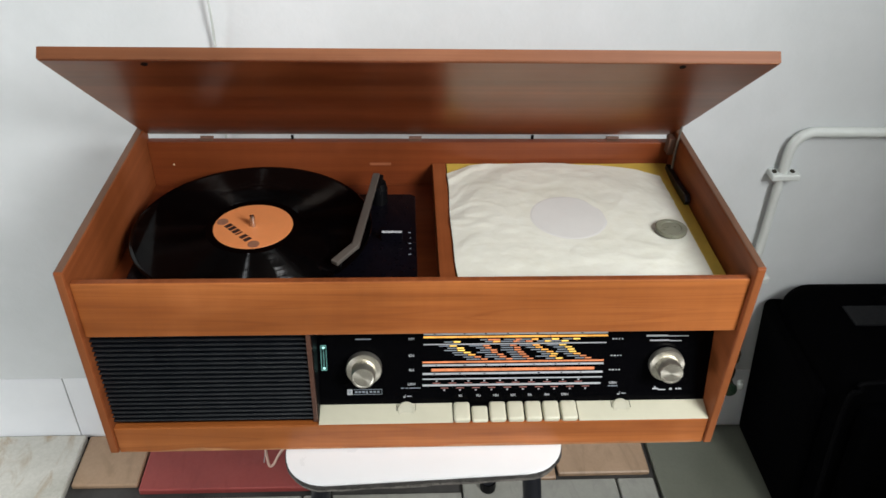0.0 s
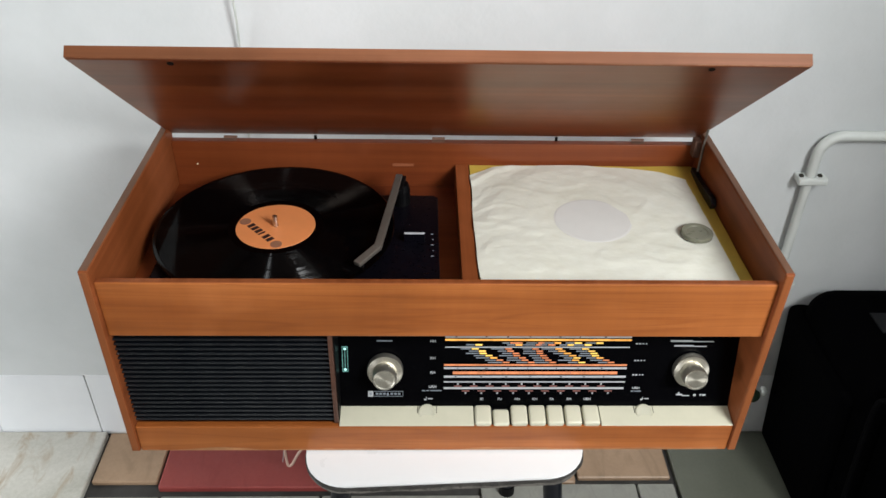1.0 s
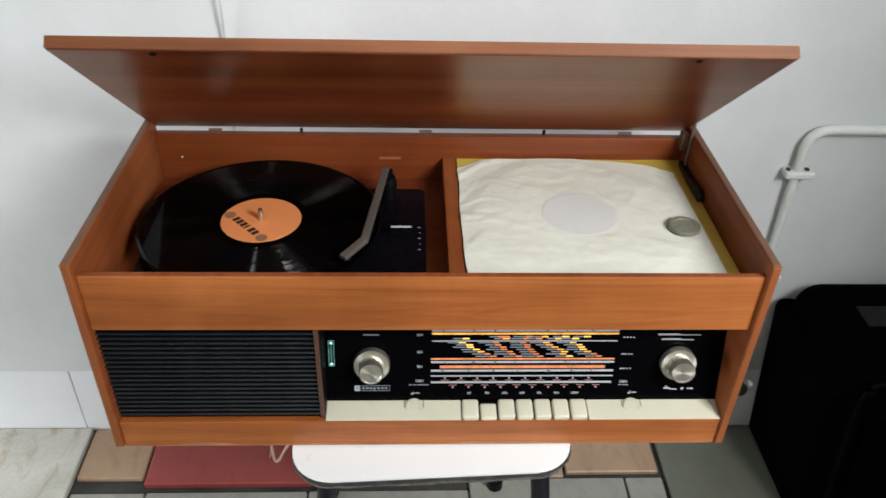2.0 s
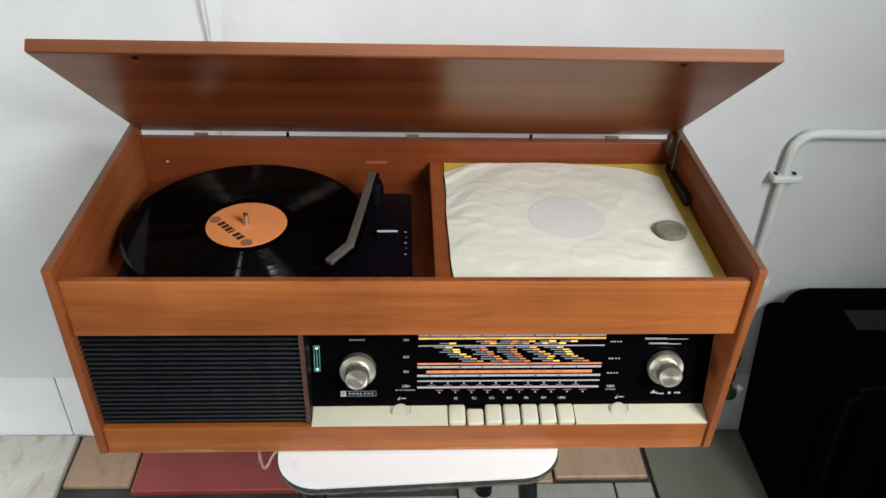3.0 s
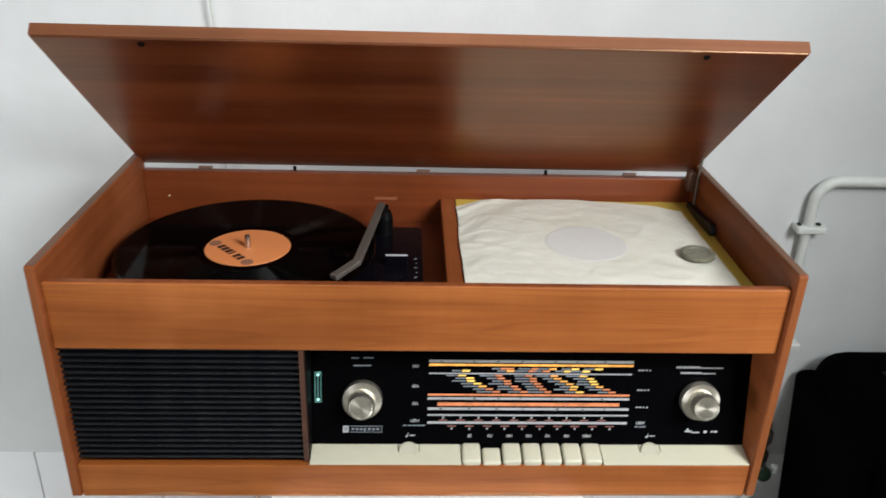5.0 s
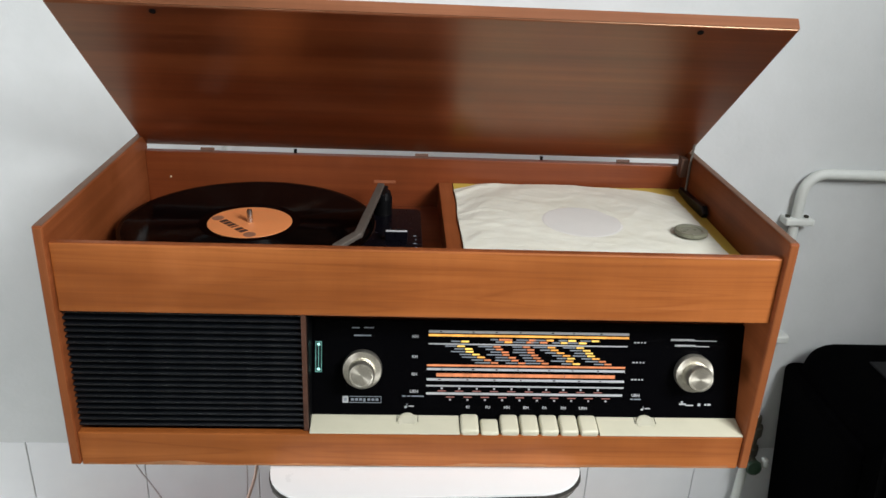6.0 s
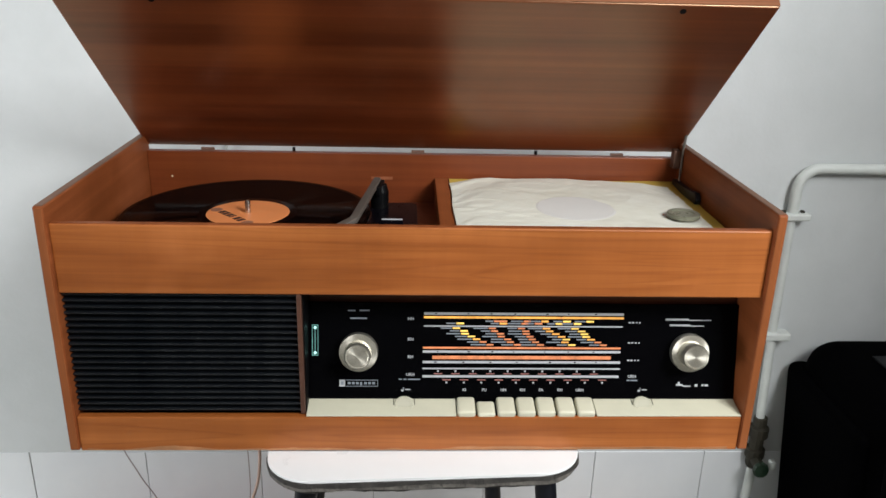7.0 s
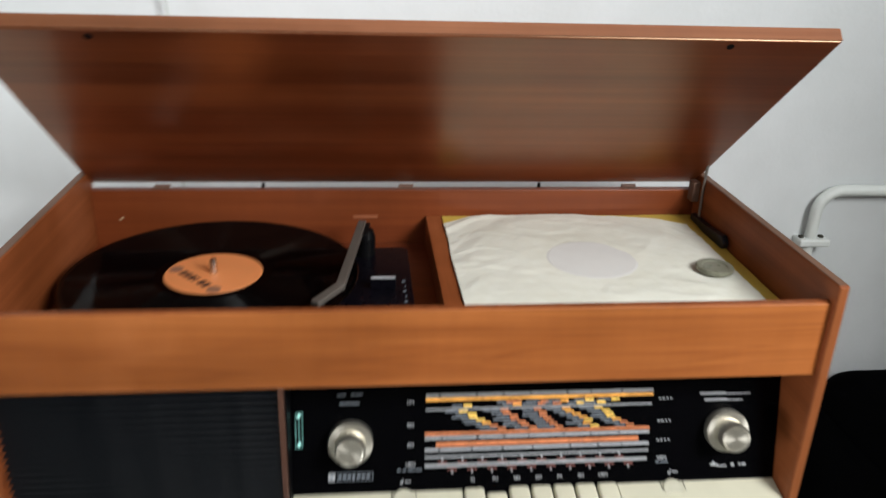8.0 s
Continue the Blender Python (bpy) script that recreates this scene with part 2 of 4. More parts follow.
def brushed():
    m, t, p = nodes_of("brushed_knob_metal")
    c = t.nodes.new("ShaderNodeTexCoord")
    n = noise_tex(t, c.outputs["Object"], 700, 2)
    r = ramp(t, n, [(0.3, (0.60, 0.57, 0.49)), (0.7, (0.74, 0.71, 0.62))])
    t.links.new(r.outputs[0], p.inputs["Base Color"])
    p.inputs["Metallic"].default_value, p.inputs["Roughness"].default_value = 0.9, 0.38
    p.inputs["Anisotropic"].default_value = 0.8
    tan = t.nodes.new("ShaderNodeTangent")
    tan.direction_type, tan.axis = "RADIAL", "Z"
    t.links.new(tan.outputs[0], p.inputs["Tangent"])
    return m


M_KNOB = brushed()


def glass_black():
    m, t, p = nodes_of("black_dial_glass")
    n = noise_tex(t, mapped(t, (1, 1, 1)), 30, 4)
    r = ramp(t, n, [(0.3, (0.05,) * 3), (0.8, (0.14,) * 3)])
    p.inputs["Base Color"].default_value = (0.0015, 0.0015, 0.002, 1)
    t.links.new(r.outputs[0], p.inputs["Roughness"])
    p.inputs["Specular IOR Level"].default_value = 0.04
    return m


M_GLASS = glass_black()

# ---- mesh helpers ----


def finish(bm, name, mat, parent=None, label="", smooth=False):
    me = bpy.data.meshes.new(name)
    bmesh.ops.recalc_face_normals(bm, faces=bm.faces[:])
    bm.to_mesh(me)
    bm.free()
    me.materials.append(mat)
    if smooth:
        for f in me.polygons:
            f.use_smooth = True
        me.set_sharp_from_angle(angle=radians(38))
    ob = new(name, me)
    if parent is not None:
        ob.parent = parent
    if label:
        ob["label"] = label
    return ob


def part(name, bm, mat, parent, label="", smooth=False):
    return finish(bm, name, mat, parent, label, smooth)


def thing(name, label, category, group="", kind=""):
    return tagged(new(name), label, category, group, kind)


def box(x0, x1, y0, y1, z0, z1, bevel=0.0, seg=2, bm=None):
    bm2 = bmesh.new()
    bmesh.ops.create_cube(bm2, size=1)
    for v in bm2.verts:
        v.co = Vector(((x0 + x1) / 2 + v.co.x * (x1 - x0), (y0 + y1) / 2 + v.co.y * (y1 - y0), (z0 + z1) / 2 + v.co.z * (z1 - z0)))
    if bevel:
        bmesh.ops.bevel(bm2, geom=bm2.edges[:], offset=bevel, segments=seg, profile=0.5, affect="EDGES")
    return bm2


def prism(profile, lo, hi, axis="x", bevel=0.0, seg=2):
    """A closed outline drawn across an axis and drawn out along it."""
    bm = bmesh.new()

    def at(a, p, q):
        return {"x": (a, p, q), "y": (p, a, q), "z": (p, q, a)}[axis]
    ends = [[bm.verts.new(at(a, p, q)) for p, q in profile] for a in (lo, hi)]
    bm.faces.new(ends[0])
    bm.faces.new(ends[1][::-1])
    n = len(profile)
    for i in range(n):
        j = (i + 1) % n
        bm.faces.new((ends[0][i], ends[1][i], ends[1][j], ends[0][j]))
    if bevel:
        bmesh.ops.bevel(bm, geom=bm.edges[:], offset=bevel, segments=seg, profile=0.5, affect="EDGES")
    return bm


def lathe(profile, seg=48):
    """An outline of (radius, height) turned about z; it closes on the axis where the radius is 0."""
    bm = bmesh.new()
    rings = []
    for r, h in profile:
        if r < 1e-6:
            rings.append([bm.verts.new((0, 0, h))])
        else:
            rings.append([bm.verts.new((r * math.cos(2 * math.pi * i / seg), r * math.sin(2 * math.pi * i / seg), h)) for i in range(seg)])
    for a, b in zip(rings, rings[1:]):
        for i in range(seg):
            j = (i + 1) % seg
            f = [a[i % len(a)], a[j % len(a)], b[j % len(b)], b[i % len(b)]]
            u = []
            for v in f:
                if v not in u:
                    u.append(v)
            if len(u) > 2:
                bm.faces.new(u)
    return bm


def smooth_path(pts, n=8):
    out = []
    p = [Vector(q) for q in pts]
    for i in range(len(p) - 1):
        a, b, c, d = p[max(i - 1, 0)], p[i], p[i + 1], p[min(i + 2, len(p) - 1)]
        for k in range(n):
            s = k / n
            out.append(0.5 * ((2 * b) + (c - a) * s + (2 * a - 5 * b + 4 * c - d) * s * s + (3 * b - a - 3 * c + d) * s ** 3))
    out.append(p[-1])
    return out


def tube(pts, r, seg=10, smooth=0):
    """A round bar along a line of points, with closed ends."""
    p = smooth_path(pts, smooth) if smooth else [Vector(q) for q in pts]
    bm = bmesh.new()
    rings = []
    up = None
    for i, q in enumerate(p):
        d = (p[min(i + 1, len(p) - 1)] - p[max(i - 1, 0)]).normalized()
        if up is None:
            up = d.orthogonal().normalized()
        up = (up - d * up.dot(d)).normalized()
        side = d.cross(up)
        rings.append([bm.verts.new(q + r * (math.cos(2 * math.pi * k / seg) * up + math.sin(2 * math.pi * k / seg) * side)) for k in range(seg)])
    for a, b in zip(rings, rings[1:]):
        for k in range(seg):
            bm.faces.new((a[k], a[(k + 1) % seg], b[(k + 1) % seg], b[k]))
    bm.faces.new(rings[0][::-1])
    bm.faces.new(rings[-1])
    return bm


def moved(bm, m):
    bmesh.ops.transform(bm, matrix=m, verts=bm.verts)
    return bm


# ---- the room ----
X0, X1, Y0, TOP = -2.2, 2.4, -1.2, 2.6


def structure(name, bm, mat, label, parent=None):
    ob = finish(bm, name, mat, parent)
    return tagged(ob, label, "wall" if "wall" in name else name.split("_")[0], "", "structure")


floor = structure("floor", box(X0 - 0.2, X1 + 0.2, Y0 - 0.2, WALL + 0.15, FLOOR - 0.12, FLOOR - 0.012), M_GROUT, "floor bed with dark dirty joints under patchwork tiles")
wall_north = structure("wall_north", box(X0 - 0.2, X1 + 0.2, WALL, WALL + 0.2, FLOOR + 0.160, TOP), M_WALL, "white painted plaster wall above a low tiled skirting")
wall_base = structure("wall_north_base", box(X0 - 0.2, X1 + 0.2, WALL + 0.004, WALL + 0.2, FLOOR - 0.012, FLOOR + 0.160), M_JOINT, "lower wall band behind white ceramic tiles")
wall_east = structure("wall_east", box(X1, X1 + 0.2, Y0, WALL, FLOOR - 0.012, TOP), M_DIMWALL, "unseen side wall in a dim beige that cuts bounced light")
# unseen partition, added to keep south window light off the right-hand wall
wall_stub = structure("wall_stub", box(0.87, X1, -0.50, -0.38, FLOOR - 0.012, TOP), M_DIMWALL, "unseen beige partition added to shade the right part of the niche")
ceiling = structure("ceiling", box(X0 - 0.2, X1 + 0.2, Y0 - 0.2, WALL + 0.2, TOP, TOP + 0.15), M_WALL, "white ceiling")


def wall_with_openings(name, at0, at1, pieces, side=False):
    bm = bmesh.new()
    me = bpy.data.meshes.new("piece")
    for a, b, c, d in pieces:
        piece = box(at0, at1, a, b, c, d) if side else box(a, b, at0, at1, c, d)
        piece.to_mesh(me)
        piece.free()
        bm.from_mesh(me)
    return structure(name, bm, M_DIMWALL, "unseen dim beige wall with a daylight window opening")


LOW, HEAD = 1.4, 2.3
wall_south = wall_with_openings("wall_south", Y0 - 0.2, Y0, ((X0 - 0.2, -0.52, FLOOR - 0.012, TOP), (-0.28, 0.70, FLOOR - 0.012, TOP), (1.58, X1 + 0.2, FLOOR - 0.012, TOP),
                                (0.70, 1.58, FLOOR - 0.012, LOW), (0.70, 1.58, HEAD, TOP), (-0.52, -0.28, FLOOR - 0.012, LOW), (-0.52, -0.28, HEAD, TOP)))
wall_west = wall_with_openings("wall_west", X0 - 0.2, X0, ((Y0, -0.70, FLOOR - 0.012, TOP), (0.10, WALL, FLOOR - 0.012, TOP), (-0.70, 0.10, FLOOR - 0.012, 0.08), (-0.70, 0.10, 0.80, TOP)), True)

# white ceramic tiles along the foot of the wall, 0.2 m wide
rng = random.Random(4)
tile_mesh = None
for i in range(-9, 11):
    x = -0.0675 + i * 0.1998
    if tile_mesh is None:
        tile_mesh = finish(box(-0.0993, 0.0993, 0, 0.008, 0, 0.165, 0.0008, 1), "wall_tile", M_WTILE, wall_base)
        ob = tile_mesh
    else:
        ob = new("wall_tile", tile_mesh.data)
        ob.parent = wall_base
    ob.location = (x + 0.1, WALL - 0.001 + rng.uniform(-0.0004, 0.0004), FLOOR - 0.005)


# patchwork of floor tiles
def floor_tile(x0, x1, y0, y1, mat, dz=0.0):
    b = box(x0 + 0.002, x1 - 0.002, y0 + 0.002, y1 - 0.002, FLOOR - 0.012, FLOOR + dz, 0.0025, 1)
    return finish(b, "floor_tile", mat, floor)


floor_tile(-1.00, -0.653, 0.10, WALL, M_MARBLE, 0.004)
floor_tile(-1.32, -1.00, 0.10, WALL, M_GREYTILE)
floor_tile(-0.651, -0.522, 0.325, WALL, M_TAN)
floor_tile(-0.520, -0.192, 0.309, WALL, M_REDTILE, 0.003)
floor_tile(-0.188, 0.283, 0.322, WALL, M_TAN)
floor_tile(0.285, 0.471, 0.332, WALL, M_TAN)
floor_tile(0.477, 0.90, 0.10, WALL, M_SAGE, 0.003)
floor_tile(0.90, 1.32, 0.10, WALL, M_SAGE)
xs = (-0.65, -0.51, -0.208, 0.095, 0.398, 0.473)
for a, b in zip(xs, xs[1:]):
    floor_tile(a, b, 0.005, 0.296 if a < 0.05 else 0.321, M_GREYTILE, rng.uniform(-0.002, 0.002))
for j in range(8):
    for i in range(15):
        x, y = -2.2 + i * 0.3, 0.0 - j * 0.3
        if -0.66 < x + 0.15 < 0.48 or not (-1.4 < x < 1.4) or j:
            floor_tile(x, x + 0.3, y - 0.295, y, M_GREYTILE, rng.uniform(-0.001, 0.001))


# ---- the radiogram ----
HALF, FRONT, BACK, BASE = 0.380, 0.003, 0.343, 0.463
IN, INNER = 0.3695, 0.330
RAIL_Y, RAIL_LOW = 0.009, 0.6495
radiogram = thing("radiogram", "cherry veneered radiogram with open lid standing on a white stool", "radiogram")

for s in (-1, 1):
    prof = [(FRONT, BASE), (BACK, BASE), (BACK, 0.7445), (FRONT, 0.7445)]
    a, b = sorted((s * IN, s * HALF))
    b_ = prism(prof, a, b, "x", 0.0015)
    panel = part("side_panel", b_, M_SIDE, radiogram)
    part("edge_strip", box(a + 0.0012, b - 0.0012, FRONT - 0.0007, FRONT + 0.001, BASE + 0.0016, 0.7430, 0.0003, 1), M_WOOD_Z, panel, "lighter veneered front edge")
    part("top_edge", box(a + 0.0010, b - 0.0010, FRONT + 0.0022, BACK - 0.002, 0.7440, 0.7451, 0.0003, 1), M_TOPEDGE, panel, "dull worn top edge")
part("back_panel", box(-IN, IN, INNER, BACK - 0.0005, BASE, 0.7235, 0.001), M_INNER, radiogram, "reddish brown inner back board")
rail = part("front_rail", box(-IN, IN, RAIL_Y, 0.0175, RAIL_LOW, 0.7250, 0.0015), M_WOOD_X, radiogram)
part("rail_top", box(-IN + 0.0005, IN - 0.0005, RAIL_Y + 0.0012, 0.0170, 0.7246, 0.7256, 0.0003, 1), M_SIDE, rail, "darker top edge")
base_rail = part("base_rail", box(-IN, IN, 0.006, 0.0165, BASE - 0.0025, 0.5035, 0.0015), M_WOOD_X, radiogram)
wear_bm = bmesh.new()
row_ = []
for k in range(121):
    x = -0.362 + k * 0.006
    h = max(0.0003, 0.0016 + 0.0042 * noise.noise((x * 16, 0.4, 2.0)) + 0.0016 * noise.noise((x * 70, 3.1, 0.0)))
    row_.append([wear_bm.verts.new((x, 0.0057, z)) for z in (BASE - 0.0016, BASE - 0.001 + h)] + [wear_bm.verts.new((x, 0.0064, BASE - 0.001 + h))])
for p, q in zip(row_, row_[1:]):
    wear_bm.faces.new((p[0], q[0], q[1], p[1]))
    wear_bm.faces.new((p[1], q[1], q[2], p[2]))
part("worn_edge", wear_bm, plain("bare_worn_wood", (0.40, 0.185, 0.085), 0.55, 0, 0.25, 60, 0.05, 0, 0.25), base_rail, "pale wood bared along the worn lower edge")
part("bottom_board", box(-IN, IN, 0.0165, INNER, BASE, BASE + 0.010), M_INNER, radiogram)
part("divider", box(0.027, 0.046, 0.0177, INNER, 0.6545, 0.690, 0.001), M_SIDE, radiogram)
part("deck_board", box(-IN, 0.0275, 0.078, INNER, 0.640, 0.654), M_INNER, radiogram)
part("shelf_board", box(0.0275, IN, 0.078, INNER, 0.640, 0.652), M_INNER, radiogram)
part("dial_post", prism([(RAIL_Y + 0.002, 0.5045), (0.075, 0.5045), (0.075, RAIL_LOW), (RAIL_Y + 0.002, RAIL_LOW)], -0.1268, -0.1216, "x", 0.0008), plain("post_wood", (0.085, 0.037, 0.024), 0.4, 0, 0.25, 60), radiogram)
part("dial_cheek", box(-0.1214, -0.1204, 0.016, 0.075, 0.5045, 0.649), M_BLACK, radiogram)
# dark wood whose colour also carries the shade under the front rail
part("fascia", box(-0.1214, IN, 0.066, 0.072, 0.600, RAIL_LOW), plain("dark_shaded_wood", (0.11, 0.030, 0.011), 0.45, 0, 0.3, 40), radiogram, "dark wooden fascia above the dial, the rail's shade in its colour")

# lid, propped open
TH = radians(39.9)
HINGE = Vector((0.344, 0.7285))
u = Vector((-math.cos(TH), math.sin(TH)))
n = Vector((math.sin(TH), math.cos(TH)))
LEN, THICK = 0.3355, 0.0145
prof = [HINGE, HINGE + LEN * u, HINGE + LEN * u + THICK * n, HINGE + THICK * n]
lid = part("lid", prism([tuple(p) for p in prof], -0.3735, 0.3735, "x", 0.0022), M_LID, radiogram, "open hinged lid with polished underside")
e0 = HINGE + (LEN - 0.0002) * u + 0.0012 * n
e1, e2, e3 = e0 + 0.0012 * u, e0 + 0.0012 * u + (THICK - 0.0024) * n, e0 + (THICK - 0.0024) * n
part("edge_band", prism([tuple(p) for p in (e0, e1, e2, e3)], -0.3730, 0.3730, "x"), M_BAND, lid, "lighter veneered edge band")
for x in (-0.272, 0.274):
    b = lathe([(0, 0.0006), (0.0030, 0.0006), (0.0034, -0.001), (0, -0.001)], 16)
    part("peg_hole", moved(b, Matrix.Translation((x, HINGE.x + u.x * (LEN - 0.0095), HINGE.y + u.y * (LEN - 0.0095))) @ Matrix.Rotation(math.pi / 2 + TH, 4, "X") @ Matrix.Rotation(math.pi, 4, "Y")), M_BLACK, lid, "dark peg hole")
for x in (-0.289, 0.003, 0.286):
    hinge = part("hinge", tube([(x - 0.009, 0.342, 0.7245), (x + 0.009, 0.342, 0.7245)], 0.0025, 12), M_RUST, radiogram, "dull steel butt hinge")
    part("hinge_leaf", box(x - 0.009, x + 0.009, 0.333, 0.340, 0.7234, 0.7242), M_RUST, hinge)
for x in (-0.17, 0.17):
    part("spacer", lathe([(0, 0), (0.0022, 0), (0.0022, 0.0055), (0, 0.0055)], 12), M_BLACK, radiogram).location = (x, 0.341, 0.7232)

part("screw", moved(lathe([(0, 0.0008), (0.0012, 0.0007), (0.0015, 0), (0, 0)], 12), Matrix.Translation((-0.338, INNER, 0.688)) @ Matrix.Rotation(math.pi / 2, 4, "X")), M_CREAM, radiogram)

# lid stay at the right-hand side
stay = part("lid_stay", tube([(0.3705, 0.306, 0.768), (0.3675, 0.303, 0.733), (0.3655, 0.298, 0.696)], 0.0018, 8), M_ARM, radiogram, "thin steel lid stay with dark lever")
part("pivot", moved(lathe([(0, -0.004), (0.004, -0.004), (0.0055, 0), (0.004, 0.005), (0, 0.006)], 16), Matrix.Translation((0.3690, 0.306, 0.7670)) @ Matrix.Rotation(math.pi / 2, 4, "Y")), M_CHROME, stay)
part("lever", prism([(0.312, 0.691), (0.262, 0.689), (0.216, 0.690), (0.212, 0.697), (0.220, 0.705), (0.262, 0.700), (0.312, 0.699)], 0.3605, 0.3678, "x", 0.0015), M_TUBE, stay)
part("bracket", box(0.360, 0.3692, 0.314, 0.3295, 0.712, 0.738, 0.001), M_RUST, stay)

# loudspeaker grille
grille = part("speaker_grille", box(-IN, -0.127, 0.034, 0.040, 0.5045, RAIL_LOW), M_BLACK, radiogram, "black slatted loudspeaker grille")
slat = None
for i in range(20):
    z = 0.5048 + i * 0.00725
    if slat is None:
        prof = [(0.033, 0), (0.0175, 0), (0.0128, 0.0040), (0.0130, 0.0046), (0.0148, 0.0056), (0.033, 0.0040)]
        slat = part("slat", prism(prof, -IN + 0.0005, -0.1270, "x"), M_SLAT, grille)
        ob = slat
    else:
        ob = new("slat", slat.data)
        ob.parent = grille
    ob.location.z = z

# ---- dial ----
SL, STRETCH = 0.229, 1.083
NRM = Vector((0, -1, SL)).normalized()


def on_dial(x, z, off=0.0):
    """A place on the glass; z is the height read on the dial's own scale, which is a little stretched."""
    h = 0.535 + (z - 0.544) * STRETCH
    return Vector((x, 0.040 + (h - 0.535) * SL, h)) + NRM * off


def dial_frame(x, z, off=0.0):
    """x to the right, y up the glass, z out of it."""
    up_ = Vector((0, SL, 1)).normalized()
    o = on_dial(x, z, off)
    return Matrix(((1, 0, NRM.x, o.x), (0, up_.y, NRM.y, o.y), (0, up_.z, NRM.z, o.z), (0, 0, 0, 1)))


zt, zb = 0.621, 0.512
g0, g1 = on_dial(0, zb), on_dial(0, zt)
back = NRM * -0.005
dial = part("dial_glass", prism([(g0.y, g0.z), (g1.y, g1.z), (g1.y + back.y, g1.z + back.z), (g0.y + back.y, g0.z + back.z)], -0.1203, IN, "x"), M_GLASS, radiogram, "black glass tuning dial with lit amber scales")
UNIT = STRETCH * math.sqrt(1 + SL * SL)


def bar(name, x0, x1, z0, z1, mat, h=0.0004):
    b = box(x0, x1, -(z1 - z0) / 2 * UNIT, (z1 - z0) / 2 * UNIT, 0.0001, h)
    moved(b, dial_frame(0, (z0 + z1) / 2))
    return part(name, b, mat, dial)


SX0, SX1 = 0.0090, 0.2365
for zc, hh, mat, x0, x1 in ((0.6105, 0.0026, M_PRINT, SX0, SX1), (0.6067, 0.0022, M_AMBER, SX0, SX1), (0.5976, 0.0013, M_PRINT, SX0, SX1 - 0.001),
                            (0.5750, 0.0020, M_ORANGE, SX0 - 0.001, SX1 - 0.002), (0.5710, 0.0024, M_PRINT, SX0 - 0.001, SX1 - 0.002), (0.5649, 0.0035, M_ORANGE, 0.0190, 0.2235),
                            (0.5600, 0.0025, M_PRINT, SX0 - 0.001, SX1 - 0.002), (0.5532, 0.0015, M_PRINT, SX0 - 0.001, SX1 - 0.002), (0.5450, 0.0024, M_PRINT, SX0 - 0.001, SX1 - 0.003)):
    bar("scale_line", x0, x1, zc - hh / 2, zc + hh / 2, mat)
ladder = random.Random(11)
# small dark figures printed on the pale lines, and two fine pointer lines
for zc in (0.6105, 0.5710, 0.5600):
    for k in range(7):
        x = 0.022 + k * 0.031 + ladder.uniform(-0.006, 0.006)
        bar("scale_figure", x, x + ladder.uniform(0.0012, 0.0030), zc - 0.0006, zc + 0.0006, M_BLACK, 0.0005)
for x, spans in ((0.1650, ((0.6052, 0.6078), (0.5739, 0.5761), (0.5628, 0.5670))), (0.0500, ((0.6052, 0.6078),))):
    for z0, z1 in spans:
        bar("pointer", x, x + 0.0006, z0, z1, M_REDPRINT, 0.0005)
Y_, A_, O_ = M_YELLOW, M_AMBER, M_ORANGE
COLUMNS = (((0.0414, 0.0503, 0.0513, 0.0587, 0.0645, 0.0723, 0.0803), (Y_, Y_, Y_, Y_, A_, O_, O_)),
           ((0.0824, 0.0850, 0.0919, 0.0930, 0.1001, 0.1034, 0.1114), (O_,) * 7),
           ((0.1157, 0.1207, 0.1213, 0.1256, 0.1282, 0.1321, 0.1379), (O_,) * 7),
           ((0.1440, 0.1477, 0.1548, 0.1617, 0.1671, 0.1656, 0.1736), (A_, A_, A_, A_, Y_, A_, Y_)),
           ((0.1768, 0.1844, 0.1876, 0.1898, 0.1956, 0.2038, 0.2103), (Y_, Y_, Y_, Y_, A_, O_, O_)))
for starts, mats in COLUMNS:
    for i, (x, m_) in enumerate(zip(starts, mats)):
        z = 0.5955 - i * 0.00286
        bar("station_mark", x, x + (0.0080 if m_ is O_ else 0.0086), z - 0.0008, z + 0.0008, m_)
        bar("station_name", x - ladder.uniform(0.0115, 0.0185), x - 0.0010, z - 0.0006, z + 0.0006, M_GREYPRINT)
for x0, w, up, m_ in ((0.0457, 0.0086, 0, Y_), (0.0883, 0.0150, 1, O_), (0.0947, 0.0086, 0, A_), (0.1196, 0.0076, 0, O_), (0.1222, 0.0080, 1, O_), (0.1347, 0.0086, 0, O_), (0.1423, 0.0080, 1, A_),
                      (0.1585, 0.0076, 0, Y_), (0.1671, 0.0088, 1, Y_), (0.1794, 0.0086, 0, Y_), (0.1937, 0.0086, 1, Y_)):
    z = 0.6005 + up * 0.0024
    bar("station_mark", x0, x0 + w, z - 0.0009, z + 0.0009, m_)
    bar("station_name", x0 - ladder.uniform(0.008, 0.016), x0 - 0.001, z - 0.0007, z + 0.0007, M_GREYPRINT)
for i in range(10):
    x = 0.0256 + i * 0.0199
    bar("scale_tick", x - 0.0048, x + 0.0048, 0.5472, 0.5482, M_REDPRINT)
    bar("scale_number", x - 0.0010, x + 0.0010, 0.5495, 0.5515, M_PRINT)
    x += 0.0098
    bar("scale_tick", x - 0.0048, x + 0.0048, 0.5408, 0.5418, M_REDPRINT)
    bar("scale_number", x - 0.0010, x + 0.0010, 0.5376, 0.5394, M_PRINT)


